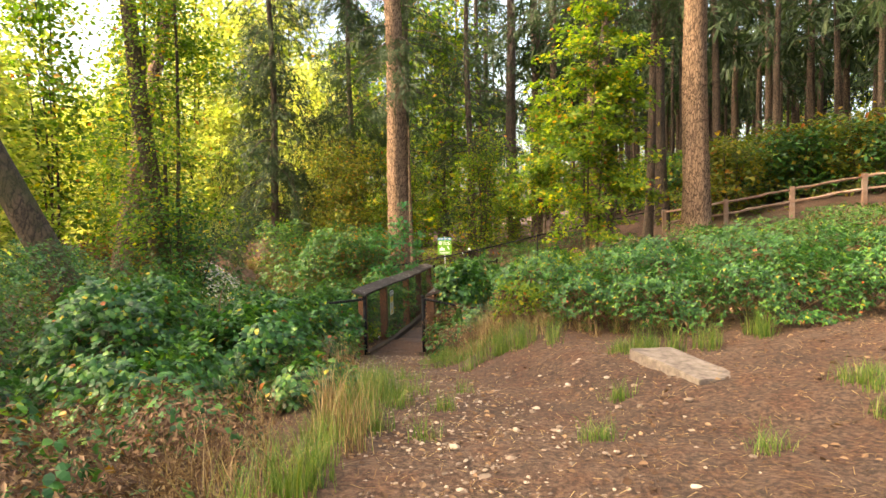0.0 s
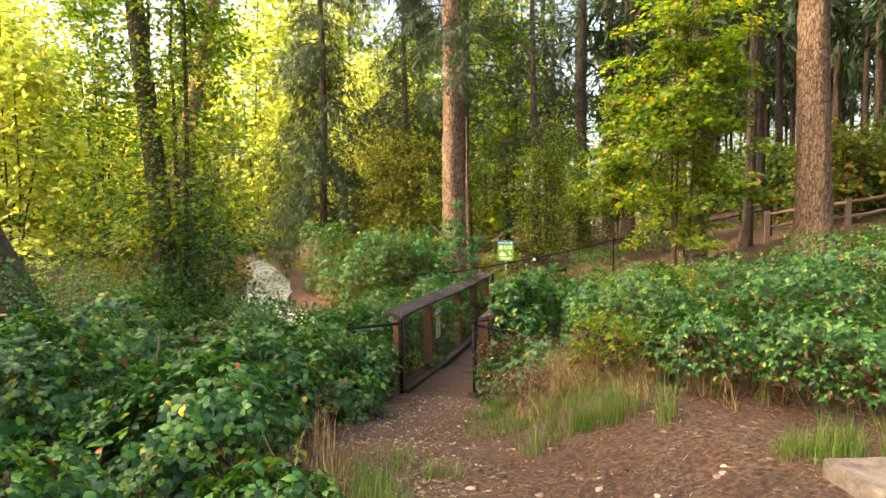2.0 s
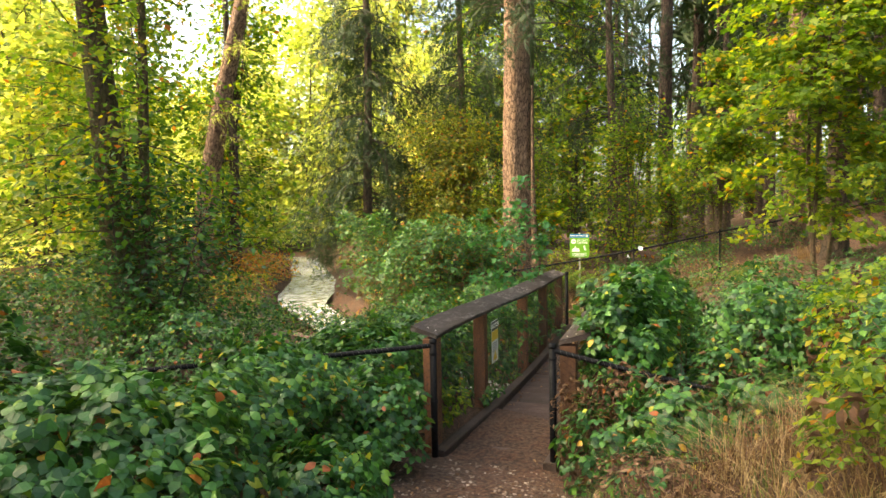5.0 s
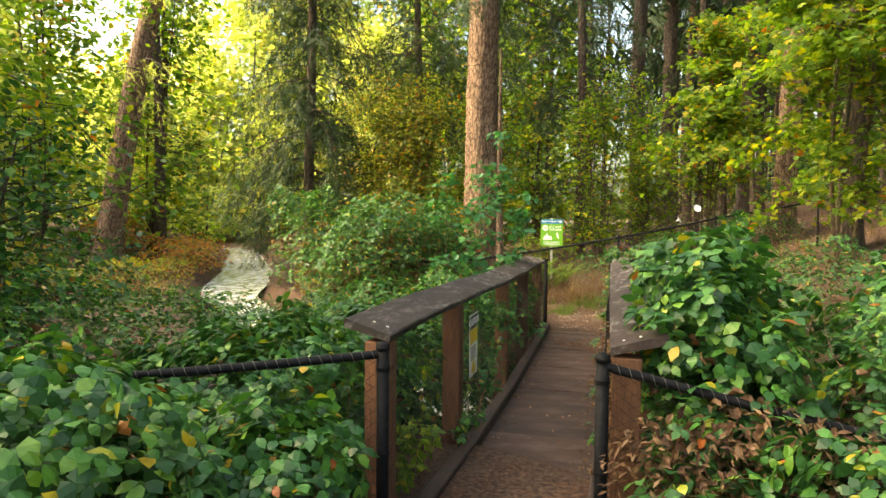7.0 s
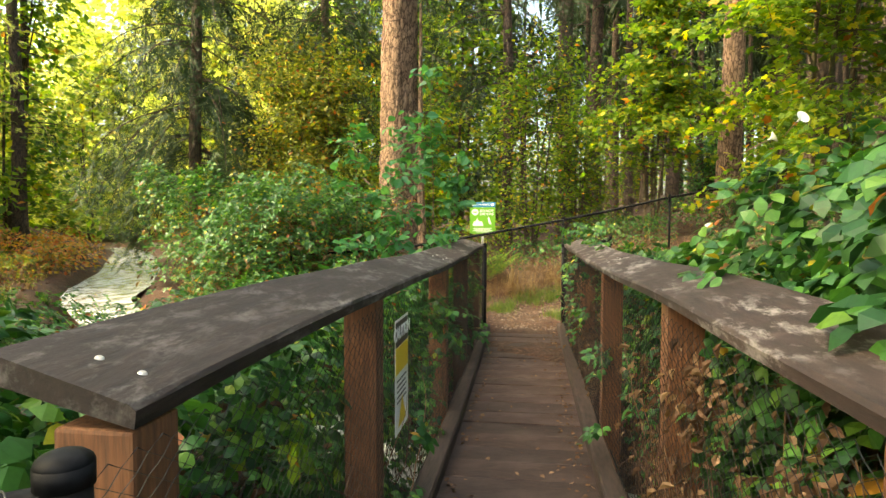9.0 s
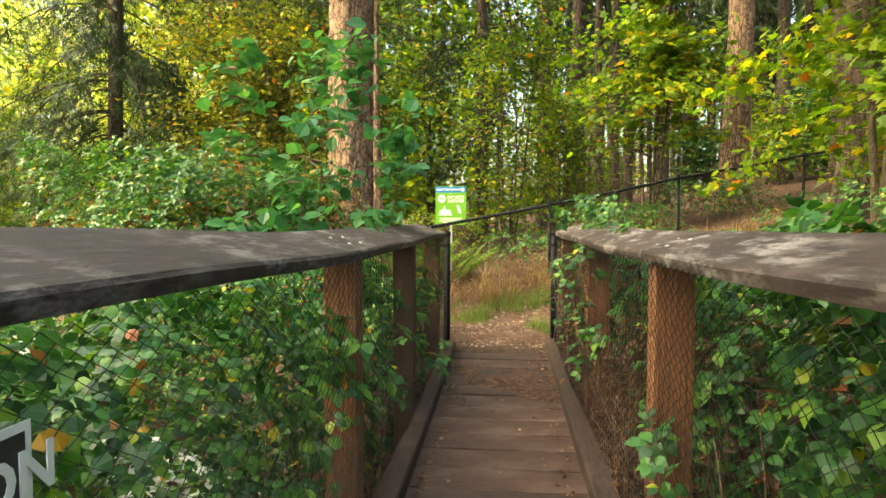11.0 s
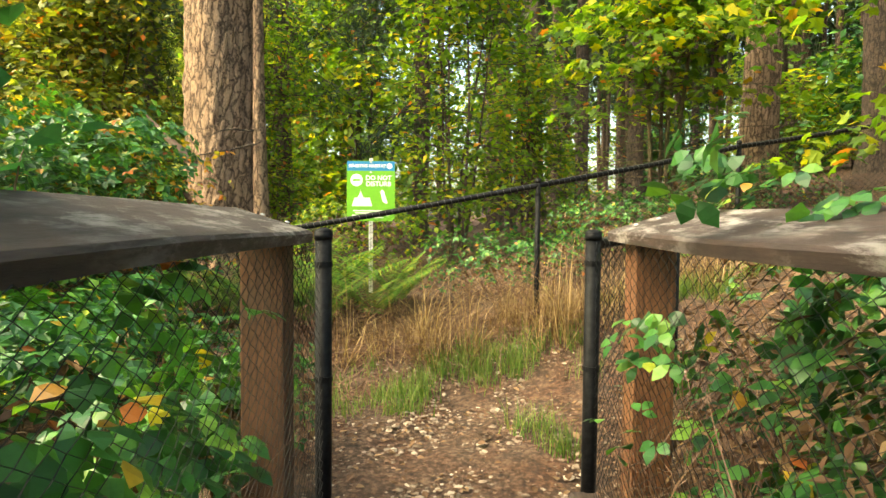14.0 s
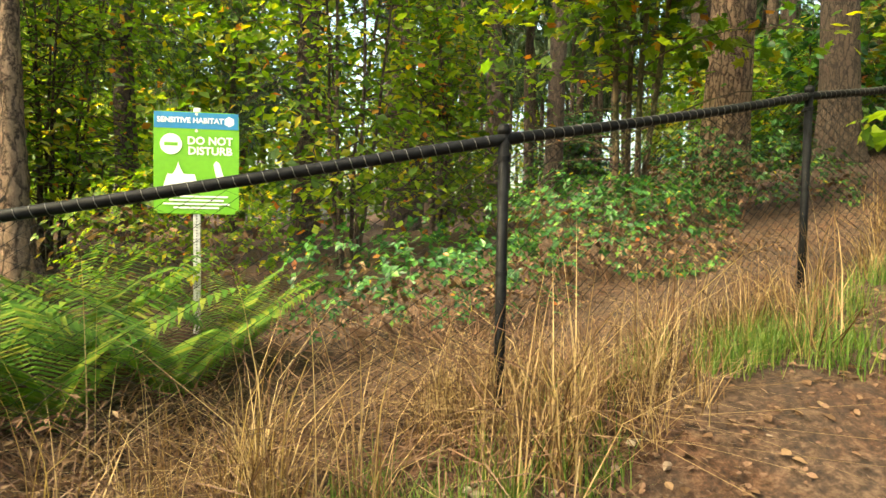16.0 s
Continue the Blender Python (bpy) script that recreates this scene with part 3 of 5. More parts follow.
for i, wdt in enumerate((0.42, 0.36, 0.44, 0.3)):
    flat("text_line", cx - wdt / 2, cx + wdt / 2, SZ0 + 0.115 - i * 0.026, SZ0 + 0.127 - i * 0.026, fy, WHITE, panel)
for z in (SZ1 - 0.015, SZ1 - 0.13, SZ0 + 0.04):
    disc("bolt", cx, z, 0.011, fy - 0.001, STEEL, panel, seg=10)
bm = bmesh.new()
box(bm, cx - 0.024, cx + 0.024, SYY + 0.006, SYY + 0.03, 0.1, SZ1 + 0.03, 0.004)
spost = part("sign_post", bm, STEEL, sign, "perforated galvanised steel post")
for i in range(42):
    disc("punched_hole", cx, 0.45 + i * 0.02, 0.0055, SYY + 0.0055, INK, spost, seg=8) if 0.45 + i * 0.02 < SZ0 else None

caution = thing("caution_sign", "narrow caution notice wired to the railing mesh", "sign")
cxx = XL + 0.008


def cflat(name, y0, y1, z0, z1, lift, mat, parent):
    bm = bmesh.new()
    box(bm, cxx + lift, cxx + lift + 0.0015, y0, y1, z0, z1)
    return part(name, bm, mat, parent)


cy0, cy1, cz0, cz1 = 2.05, 2.36, 0.55, 1.1
cp = cflat("panel", cy0, cy1, cz0, cz1, 0.0, WHITE, caution)
cflat("border", cy0 + 0.012, cy1 - 0.012, cz1 - 0.13, cz1 - 0.012, 0.0018, INK, cp)
cflat("yellow_band", cy0 + 0.012, cy1 - 0.012, cz1 - 0.26, cz1 - 0.135, 0.0018, YELLOW, cp)
words("CAUTION", 0.085, pose(cxx + 0.0045, (cy0 + cy1) / 2, cz1 - 0.07, 90, 0, 90), WHITE, cp)
for i in range(5):
    cflat("text_line", cy0 + 0.04, cy1 - 0.05 - 0.02 * (i % 2), cz1 - 0.3 - i * 0.026, cz1 - 0.292 - i * 0.026, 0.0018, INK, cp)
bm = bmesh.new()
vs = [bm.verts.new((cxx + 0.0035, y, z)) for y, z in ((cy0 + 0.06, cz0 + 0.03), (cy1 - 0.06, cz0 + 0.03), ((cy0 + cy1) / 2, cz0 + 0.17))]
bm.faces.new(vs)
part("warning_triangle", bm, YELLOW, cp)

# ---------- concrete slab, split-rail fence ----------
bm = bmesh.new()
box(bm, -0.25, 0.25, -0.62, 0.62, -0.1, 0.02)
bmesh.ops.subdivide_edges(bm, edges=bm.edges[:], cuts=7, use_grid_fill=True)
for v in bm.verts:
    n = noise.noise(v.co * 5) * 0.02
    if abs(abs(v.co.x) - 0.25) < 1e-4:
        v.co.x += n * 1.4
    if v.co.z > 0.01:
        v.co.z += 0.25 * n
bmesh.ops.bevel(bm, geom=[e for e in bm.edges if e.calc_face_angle(0) > 0.8], offset=0.01, segments=2, affect="EDGES")
slab = part("concrete_slab", bm, CONCRETE, None, "", False)
slab.matrix_basis = pose(4.26, -5.42, float(height(4.26, -5.42)) + 0.03, 1, 2, 21)
tagged(slab, "worn concrete slab half sunk in needle-strewn soil", "slab")

rail_fence = thing("split_rail_fence", "weathered brown split-rail fence under the firs", "wooden fence")
FP = [(7.5, 12.3), (9.3, 11.0), (11.2, 10.4), (13.3, 10.2), (15.6, 10.0), (18.5, 9.8)]
for x, y in FP:
    zg = float(height(x, y))
    bm = bmesh.new()
    box(bm, x - 0.07, x + 0.07, y - 0.07, y + 0.07, zg - 0.2, zg + 1.05, 0.015)
    part("post", bm, RAILW, rail_fence)
for (xa, ya), (xb, yb) in zip(FP, FP[1:]):
    for hgt in (0.55, 0.95):
        k = np.linspace(-0.02, 1.02, 9)
        za, zb = float(height(xa, ya)) + hgt, float(height(xb, yb)) + hgt
        p = np.stack([xa + (xb - xa) * k, ya + (yb - ya) * k, za + (zb - za) * k + 0.012 * rng.normal(size=9)], -1)
        array_mesh("rail", *tube_arrays(p, 0.05 + 0.008 * rng.normal(size=9), 6), RAILW, rail_fence)

# ---------- plants ----------


def limb(start, direction, length, r0, bend=0.25, n=7, droop=0.0, r=rng):
    d = np.array(direction, float)
    d /= np.linalg.norm(d)
    p, pts = np.array(start, float), [np.array(start, float)]
    for i in range(n):
        d = d + r.normal(size=3) * bend / n * 2
        d[2] -= droop / n
        d /= np.linalg.norm(d)
        p = p + d * length / n
        pts.append(p.copy())
    return np.array(pts), np.linspace(r0, r0 * 0.25, n + 1)


TRI_V = []
TRI_F = []
for ang in (-58, 0, 58):
    ca, sa = math.cos(radians(ang)), math.sin(radians(ang))
    lv, lf = LEAF_OVAL
    off = len(TRI_V)
    for x, y, z in lv[[0, 1, 2, 3, 4, 5]]:
        yy = y * (1.0 if ang == 0 else 0.85) + (0.22 if ang == 0 else 0.12)
        x *= 0.82
        TRI_V.append((x * ca + yy * sa, -x * sa + yy * ca, z - (0.05 if ang else 0)))
    TRI_F += [(off, off + 1, off + 5), (off + 1, off + 2, off + 4), (off + 1, off + 4, off + 5), (off + 2, off + 3, off + 4)]
LEAF_TRIO = (np.array(TRI_V), np.array(TRI_F))
_tv, _tf = [], []
for _a in (0.0, 1.25, -1.25):
    _o = len(_tv)
    for _x, _y, _z in ((0, 0.08, 0), (0.3, 0.5, 0.05), (0, 1.0, -0.1), (-0.3, 0.5, 0.05)):
        _s = 0.72 if _a == 0 else 0.6
        _tv.append((_s * (_x * math.cos(_a) + _y * math.sin(_a)), _s * (_y * math.cos(_a) - _x * math.sin(_a)) + 0.25, _z * _s))
    _tf += [(_o, _o + 1, _o + 2), (_o, _o + 2, _o + 3)]
LEAF_THREE = (np.array(_tv), np.array(_tf))


def bramble(x, y, w, d, top, label, n=1500, size=0.075, mat=None, rim=0.75, canes=14, dead=0.06, base=None, category="bramble", shape=None, r=rng):
    """A bramble mound: arching canes under a skin of three-part leaves, with dead leaves inside."""
    zb = float(height(x, y)) if base is None else base
    t = thing("bramble_bush", label, category, "bramble thicket", at=(x, y, zb))
    hgt = max(0.35, top - zb)
    lumps = r.uniform(-1, 1, size=(14, 2)) * 0.75
    lh = r.uniform(0.55, 1.0, size=14)
    u = r.uniform(-1, 1, size=(n * 2, 2))
    u = u[np.hypot(u[:, 0], u[:, 1]) < 1][:n]
    gap = np.hypot(u[:, None, 0] - lumps[None, :, 0], u[:, None, 1] - lumps[None, :, 1])
    env = np.max(lh[None] * np.sqrt(np.clip(1 - (gap / 0.62) ** 2, 0, 1)), 1)
    env = np.maximum(env, 0.25 * (1 - np.hypot(u[:, 0], u[:, 1])))
    depth = r.random(len(u)) ** 2.2
    z = hgt * env * (1 - rim * depth) + r.normal(size=len(u)) * 0.035
    pts = np.stack([u[:, 0] * w, u[:, 1] * d, np.maximum(z, 0.03)], -1)
    out = np.stack([u[:, 0] / w, u[:, 1] / d, np.full(len(u), 0.35)], -1)
    out /= np.linalg.norm(out, axis=1)[:, None]
    sz = size * r.uniform(0.65, 1.25, len(u))
    k = int(len(u) * (1 - dead))
    array_mesh("leaves", *leaf_arrays(pts[:k], sz[:k], (LEAF_TRIO if abs(x) < 2.7 and y < 8.5 else LEAF_THREE) if shape is None else shape, 0.62, out[:k], 0.4, r), mat or GREEN, t)["kind"] = "stuff"
    if dead > 0:
        low = pts[k:].copy()
        low[:, 2] *= 0.75
        array_mesh("dead_leaves", *leaf_arrays(low, sz[k:] * 0.95, LEAF_CURL, 1.2, out[k:], 0.9, r), DRYLEAF, t, "brown withered leaves")["kind"] = "stuff"
    pieces = []
    for _ in range(canes):
        a, q = r.uniform(0, 6.283), r.uniform(0, 0.6)
        p, rad = limb((q * w * math.cos(a), q * d * math.sin(a), -0.05), (math.cos(a) * 0.5, math.sin(a) * 0.5, 1.0), hgt * r.uniform(0.6, 0.95), 0.006, 0.5, 8, 0.7, r)
        p[:, 0], p[:, 1] = np.clip(p[:, 0], -w * 0.9, w * 0.9), np.clip(p[:, 1], -d * 0.9, d * 0.9)
        pieces.append(tube_arrays(p, rad, 4))
    if pieces:
        array_mesh("canework", *joined(pieces), CANE, t, "reddish thorny canes")["kind"] = "stuff"
    return t


# thicket beside the path and stream
for i, (x, y, w, d, top, n) in enumerate([
        (-1.5, -1.6, 0.85, 1.1, 1.65, 2300), (-1.6, 0.5, 0.8, 1.0, 1.36, 2200), (-1.5, 2.3, 0.8, 1.1, 1.18, 1700), (-1.45, 4.2, 0.75, 1.1, 1.12, 1300), (-1.4, 6.3, 0.75, 1.2, 1.15, 1300),
        (-2.9, -0.6, 1.0, 1.2, 1.7, 2400), (-3.0, 1.6, 1.0, 1.3, 1.25, 1700), (-2.9, 4.0, 1.1, 1.3, 1.0, 1400), (-3.2, 6.8, 1.3, 1.5, 0.95, 1400),
        (-4.6, -1.4, 1.2, 1.3, 2.35, 2600), (-4.9, 1.4, 1.2, 1.3, 1.75, 2200), (-5.0, 4.3, 1.3, 1.5, 1.0, 1300),
        (-1.05, -3.5, 0.9, 1.0, 1.8, 2600), (-2.6, -3.2, 1.1, 1.1, 2.1, 2700), (-4.4, -4.2, 1.3, 1.2, 2.6, 3000), (-6.4, -3.0, 1.4, 1.5, 2.75, 2700), (-6.6, 0.0, 1.4, 1.7, 2.4, 2300),
        (-0.3, -5.3, 0.75, 0.8, 1.8, 2100), (-1.9, -5.4, 0.95, 0.9, 2.2, 2400), (-3.6, -6.2, 1.1, 1.1, 2.5, 2500), (-6.0, -6.0, 1.4, 1.4, 2.7, 2300), (-8.6, -2.0, 1.6, 2.0, 2.3, 1500), (-8.6, 2.0, 1.6, 2.0, 1.8, 1400),
        (0.75, -6.2, 0.4, 0.55, 1.4, 700), (-0.6, -6.9, 0.85, 0.8, 1.75, 900), (-2.4, -7.4, 1.0, 0.9, 1.95, 1100), (-4.6, -8.2, 1.2, 1.0, 2.1, 1500), (-7.2, -8.4, 1.5, 1.2, 2.2, 1300), (-0.45, -2.2, 0.4, 0.6, 0.95, 650), (-0.75, -0.75, 0.4, 0.5, 1.1, 700)]):
    bramble(x, y, w, d, top, "green bramble thicket with arching canes and some yellowed leaves", n, 0.082)
for x, y, w, d, top, n in ((0.1, -9.2, 0.85, 0.6, 1.95, 1500), (-1.7, -8.5, 0.9, 0.7, 2.2, 1500), (1.1, -10.2, 0.5, 0.5, 1.8, 800), (-3.6, -8.4, 0.9, 0.7, 2.3, 1200), (0.45, -8.0, 0.75, 0.6, 1.7, 1000), (-1.0, -8.7, 0.9, 0.7, 1.85, 1200), (-2.8, -9.2, 1.0, 0.8, 1.95, 1200), (0.9, -9.3, 0.6, 0.6, 1.6, 800), (-4.8, -9.8, 1.2, 0.9, 2.0, 1100), (1.7, -1.7, 0.5, 0.35, 1.0, 500), (1.5, -0.08, 0.85, 0.28, 1.12, 700)):
    bramble(x, y, w, d, top, "withered brown bracken and brambles beside the path", int(n * 2.2), 0.055, DRYLEAF, dead=0.0, canes=40, category="dead bracken", shape=LEAF_SLIM)
    bramble(x, y, w * 0.9, d * 0.9, top, "green bramble sprays over withered bracken", n // 13, 0.075, GREEN, dead=0.0, canes=3)
# on the other side of the path
for i, (x, y, w, d, top, n, m) in enumerate([
        (1.3, 0.75, 0.5, 0.75, 1.9, 1500, GREEN), (1.08, 0.72, 0.3, 0.5, 1.65, 420, GREEN), (1.32, 1.9, 0.55, 0.9, 2.1, 1500, GREEN), (1.5, 3.2, 0.65, 1.0, 1.75, 1700, GREEN), (1.6, 4.9, 0.7, 1.2, 1.5, 1500, GREEN), (1.55, 6.9, 0.7, 1.1, 1.4, 1300, GREEN),
        (2.5, 1.2, 0.9, 1.1, 1.8, 1700, GREEN), (2.9, 3.4, 1.0, 1.3, 1.9, 1700, GREEN), (3.0, 6.2, 1.1, 1.4, 1.8, 1400, GREEN),
        (1.15, -0.35, 0.4, 0.4, 0.95, 300, GREEN), (1.75, -0.45, 0.5, 0.5, 1.1, 500, GREEN), (2.7, 0.75, 0.8, 0.6, 2.05, 2100, GREEN), (2.5, -0.75, 0.5, 0.4, 1.3, 500, GREEN), (3.4, -0.9, 0.9, 0.8, 2.25, 2000, YGREEN), (4.7, -0.8, 1.0, 0.9, 2.4, 2200, GREEN), (6.2, -0.6, 1.1, 1.1, 2.5, 2000, GREEN), (8.0, -0.2, 1.3, 1.3, 2.2, 1600, GREEN),
        (3.2, -1.9, 0.75, 0.6, 2.25, 1900, GREEN), (4.6, -2.3, 0.9, 0.8, 2.5, 2300, GREEN), (6.1, -2.5, 1.0, 0.9, 2.6, 2300, GREEN), (7.8, -2.6, 1.1, 1.0, 2.7, 2200, GREEN),
        (2.75, -2.45, 0.55, 0.45, 1.85, 900, YGREEN), (3.6, -2.85, 0.7, 0.5, 2.05, 1500, GREEN), (4.6, -3.45, 0.8, 0.55, 2.2, 1800, GREEN), (5.8, -3.9, 0.9, 0.6, 2.3, 2000, GREEN), (7.2, -4.0, 1.0, 0.7, 2.4, 2000, GREEN), (9.0, -4.1, 1.2, 0.8, 2.6, 2000, GREEN), (9.6, -2.6, 1.2, 1.1, 2.35, 1600, GREEN), (11.6, -2.4, 1.3, 1.2, 2.6, 1400, GREEN), (4.4, 1.4, 1.2, 1.3, 2.1, 1600, GREEN), (6.6, 1.8, 1.4, 1.4, 2.3, 1500, GREEN), (9.0, 2.6, 1.6, 1.6, 2.6, 1400, GREEN), (5.0, 4.2, 1.4, 1.4, 2.1, 1300, GREEN), (7.6, 5.0, 1.5, 1.5, 2.5, 1300, GREEN), (10.5, 0.2, 1.5, 1.5, 2.6, 1300, GREEN)]):
    bramble(x, y, w, d, top, "leafy bramble bank with yellowing leaves above dry canes" if m is YGREEN else "dense dark green bramble bank", n, 0.085, m, dead=0.15)
# mound beyond the stream and edges
for x, y, w, d, top, n, m in ((-4.6, 10.9, 1.7, 1.4, 2.6, 3600, GREEN), (-6.6, 12.4, 1.9, 1.6, 2.95, 4000, GREEN), (-3.4, 11.8, 1.1, 1.1, 2.3, 1900, GREEN), (-7.5, 14.6, 1.3, 1.4, 2.1, 1900, GREEN), (-2.6, 9.4, 1.0, 1.0, 0.95, 1200, GREEN), (-4.4, 9.3, 1.1, 0.8, 0.8, 1200, GREEN), (-4.8, 7.2, 1.2, 1.0, 0.5, 1300, GREEN), (-3.0, 5.6, 1.0, 0.9, 0.55, 1000, GREEN)):
    mound = bramble(x, y, w, d, top, "rounded bramble mound with red and orange autumn leaves", n, 0.15, m, dead=0.07)
    if n > 1250:
        bramble(x + 0.3, y + 0.2, w * 0.85, d * 0.85, top + 0.06, "red and orange bramble shoots on a green mound", n // 14, 0.12, AUTUMN, dead=0.0, canes=4)
for x, y, w, d, top, n, m in ((-1.2, 13.6, 0.9, 0.7, 1.6, 900, YGREEN), (0.7, 12.4, 1.0, 0.5, 1.25, 800, GREEN), (2.3, 13.2, 1.0, 0.8, 1.75, 1200, GREEN), (4.2, 14.4, 1.3, 1.0, 2.2, 1100, GREEN), (-1.6, 10.1, 0.5, 0.4, 0.55, 450, GREEN)):
    bramble(x, y, w, d, top, "low bramble patch behind the wire fence", n, 0.085, m, dead=0.2)


def shrub(name, label, category, x, y, z0, z1, spread, mat, n=5000, size=0.1, stems=5, shape=None, bark=None, clump=0.35, group="", low=0.15, sides=4, r=rng):
    """Several stems that fork into twigs; leaves in flat sprays along the twigs."""
    zb = float(height(x, y)) - 0.05
    t = thing(name, label, category, group, at=(x, y, zb))
    hgt = z1 - zb
    wood, tips, ways = [], [], []
    for s in range(stems):
        a = 6.283 * s / stems + r.uniform(-0.5, 0.5)
        lean = r.uniform(0.05, 0.3) * spread / max(hgt, 1)
        p, rad = limb((0.12 * math.cos(a) * (stems > 1), 0.12 * math.sin(a) * (stems > 1), 0), (math.cos(a) * lean, math.sin(a) * lean, 1), hgt * r.uniform(0.8, 1.0), (0.009 if stems == 1 else 0.012 + 0.007 * hgt / max(1, stems ** 0.5)), 0.18, 10, 0, r)
        wood.append(tube_arrays(p, rad, 7))
        for k in range(int(10 + hgt * 2)):
            q = r.uniform(max(0.02, low), 1.0)
            j = q * 10
            b = p[int(min(9, j))] * (1 - j % 1) + p[int(min(10, j + 1))] * (j % 1)
            aa = r.uniform(0, 6.283)
            ln = spread * r.uniform(0.4, 1.0) * (1.1 - 0.7 * q)
            w, wr = limb(b, (math.cos(aa), math.sin(aa), r.uniform(0.0, 0.6)), ln, 0.012, 0.5, 6, 0.5, r)
            wood.append(tube_arrays(w, wr, sides))
            tips.append(w[2:])
            ways.append(np.repeat((w[-1] - w[0])[None] / (ln + 1e-6), len(w) - 2, 0))
    tips, ways = np.concatenate(tips), np.concatenate(ways)
    pick = r.integers(0, len(tips), n)
    off = r.normal(size=(n, 3)) * np.array([clump, clump, clump * 0.45])
    pts = tips[pick] + off
    keep = pts[:, 2] > max(0.05, z0 - zb) + 0.25 * r.normal(size=n) * (z0 - zb > 1)
    pts, pick = pts[keep], pick[keep]
    n = len(pts)
    array_mesh("stem", *joined(wood), bark or BARKDARK, t, "thin woody stems", True)["kind"] = "stuff"
    array_mesh("crown", *leaf_arrays(pts, size * r.uniform(0.6, 1.3, n), shape or LEAF_RHOMB, 0.5, ways[pick] * 0.4, 0.45, r), mat, t)["kind"] = "stuff"
    return t


def fir(x, y, dia, hgt, label, bark=None, lean=(0, 0), branch_from=6.0, branches=40, sprigs=40, reach=3.0, droop=0.9, sprig=0.34, snags=12, mat=None, root=0.25, spray=FEATHER, sides=5, group="forest firs", name="fir_tree", z=None, r=rng):
    """A conifer: flared trunk, dead snags below, drooping boughs of needle sprays above."""
    zb = (float(height(x, y)) if z is None else z) - 0.1
    t = thing(name, label, "tree", group, at=(x, y, zb))
    n = 26
    k = np.linspace(0, 1, n) ** 1.25
    zz = k * hgt
    p = np.stack([lean[0] * zz + 0.06 * np.sin(zz * 0.5 + x), lean[1] * zz + 0.05 * np.sin(zz * 0.37 + y), zz], -1)
    rad = dia / 2 * (1 - 0.75 * k) + dia * root * np.exp(-zz / 0.45)
    around = 72 if dia > 0.8 else 24 if dia > 0.5 else 12
    if dia > 0.8:
        n = 150
        k = np.linspace(0, 1, n) ** 1.6
        zz = k * hgt
        p = np.stack([lean[0] * zz + 0.06 * np.sin(zz * 0.5 + x), lean[1] * zz + 0.05 * np.sin(zz * 0.37 + y), zz], -1)
        rad = dia / 2 * (1 - 0.75 * k) + dia * root * np.exp(-zz / 0.45)
    v, f = tube_arrays(p, rad, around)
    ang = np.arctan2(v[:, 1] - np.repeat(p[:, 1], around), v[:, 0] - np.repeat(p[:, 0], around))
    swell = 1 + 0.03 * np.sin(ang * 5 + x) + 0.09 * np.exp(-np.repeat(zz, around) / 0.6) * np.sin(ang * 4 + y)
    if dia > 0.8:
        zr = np.repeat(zz, around)
        w1 = ang + 0.13 * np.sin(zr * 2.3 + 3 * np.sin(ang * 2)) + 0.07 * np.sin(zr * 6.1 + ang * 3)
        ridge = np.abs(np.sin(w1 * 11)) * 0.6 + np.abs(np.sin(w1 * 17 + zr * 0.8 + 1.3)) * 0.4
        plate = 0.6 + 0.4 * np.sin(zr * 9 + 5 * np.sin(w1 * 11) + 2 * np.sin(ang * 7))
        swell = swell + 0.12 * (ridge * plate - 0.35) + 0.012 * r.normal(size=len(zr))
    cen = np.repeat(p, around, 0)
    v = cen + (v - cen) * swell[:, None]
    array_mesh("trunk", v, f, bark or BARK, t, "", True)
    wood, pts, outs = [], [], []

    def at_height(h):
        return np.array([np.interp(h, zz, p[:, c]) for c in range(3)])
    for _ in range(snags):
        h = r.uniform(0.15, 0.6) * hgt * 0.6
        a = r.uniform(0, 6.283)
        w, wr = limb(at_height(h), (math.cos(a), math.sin(a), r.uniform(-0.3, 0.2)), r.uniform(0.5, 1.8), 0.016, 0.5, 5, 0.3, r)
        wood.append(tube_arrays(w, wr, 4))
    for _ in range(branches):
        h = branch_from + (hgt - branch_from) * r.random() ** 1.3
        a = r.uniform(0, 6.283)
        ln = reach * (1 - 0.6 * (h - branch_from) / max(1, hgt - branch_from)) * r.uniform(0.6, 1.15)
        w, wr = limb(at_height(h), (math.cos(a), math.sin(a), 0.15), ln, 0.03, 0.25, 8, droop, r)
        wood.append(tube_arrays(w, wr, sides))
        j = r.integers(2, 9, sprigs)
        side = r.normal(size=(sprigs, 3)) * np.array([0.22, 0.22, 0.1])
        side[:, 2] -= np.abs(r.normal(size=sprigs)) * 0.22
        pts.append(w[j] + side)
        o = np.array([math.cos(a), math.sin(a), -0.7])
        outs.append(np.repeat(o[None], sprigs, 0))
    if wood:
        array_mesh("branchwork", *joined(wood), BARKDARK, t, "bare dark limbs", True)["kind"] = "stuff"
    if pts:
        pts, outs = np.concatenate(pts), np.concatenate(outs)
        array_mesh("needles", *leaf_arrays(pts, sprig * r.uniform(0.6, 1.3, len(pts)), spray, 0.7, outs * 0.8, 0.9, r), mat or NEEDLE, t)["kind"] = "stuff"
    return t


# the large fir by the sign, with a dead stem against it
T1 = fir(-2.85, 13.9, 0.98, 26, "large reddish Douglas fir with furrowed bark beside the sign", lean=(-0.012, 0.0), branch_from=7.5, branches=60, sprigs=110, sprig=0.45, reach=4.6, snags=5, root=0.17)
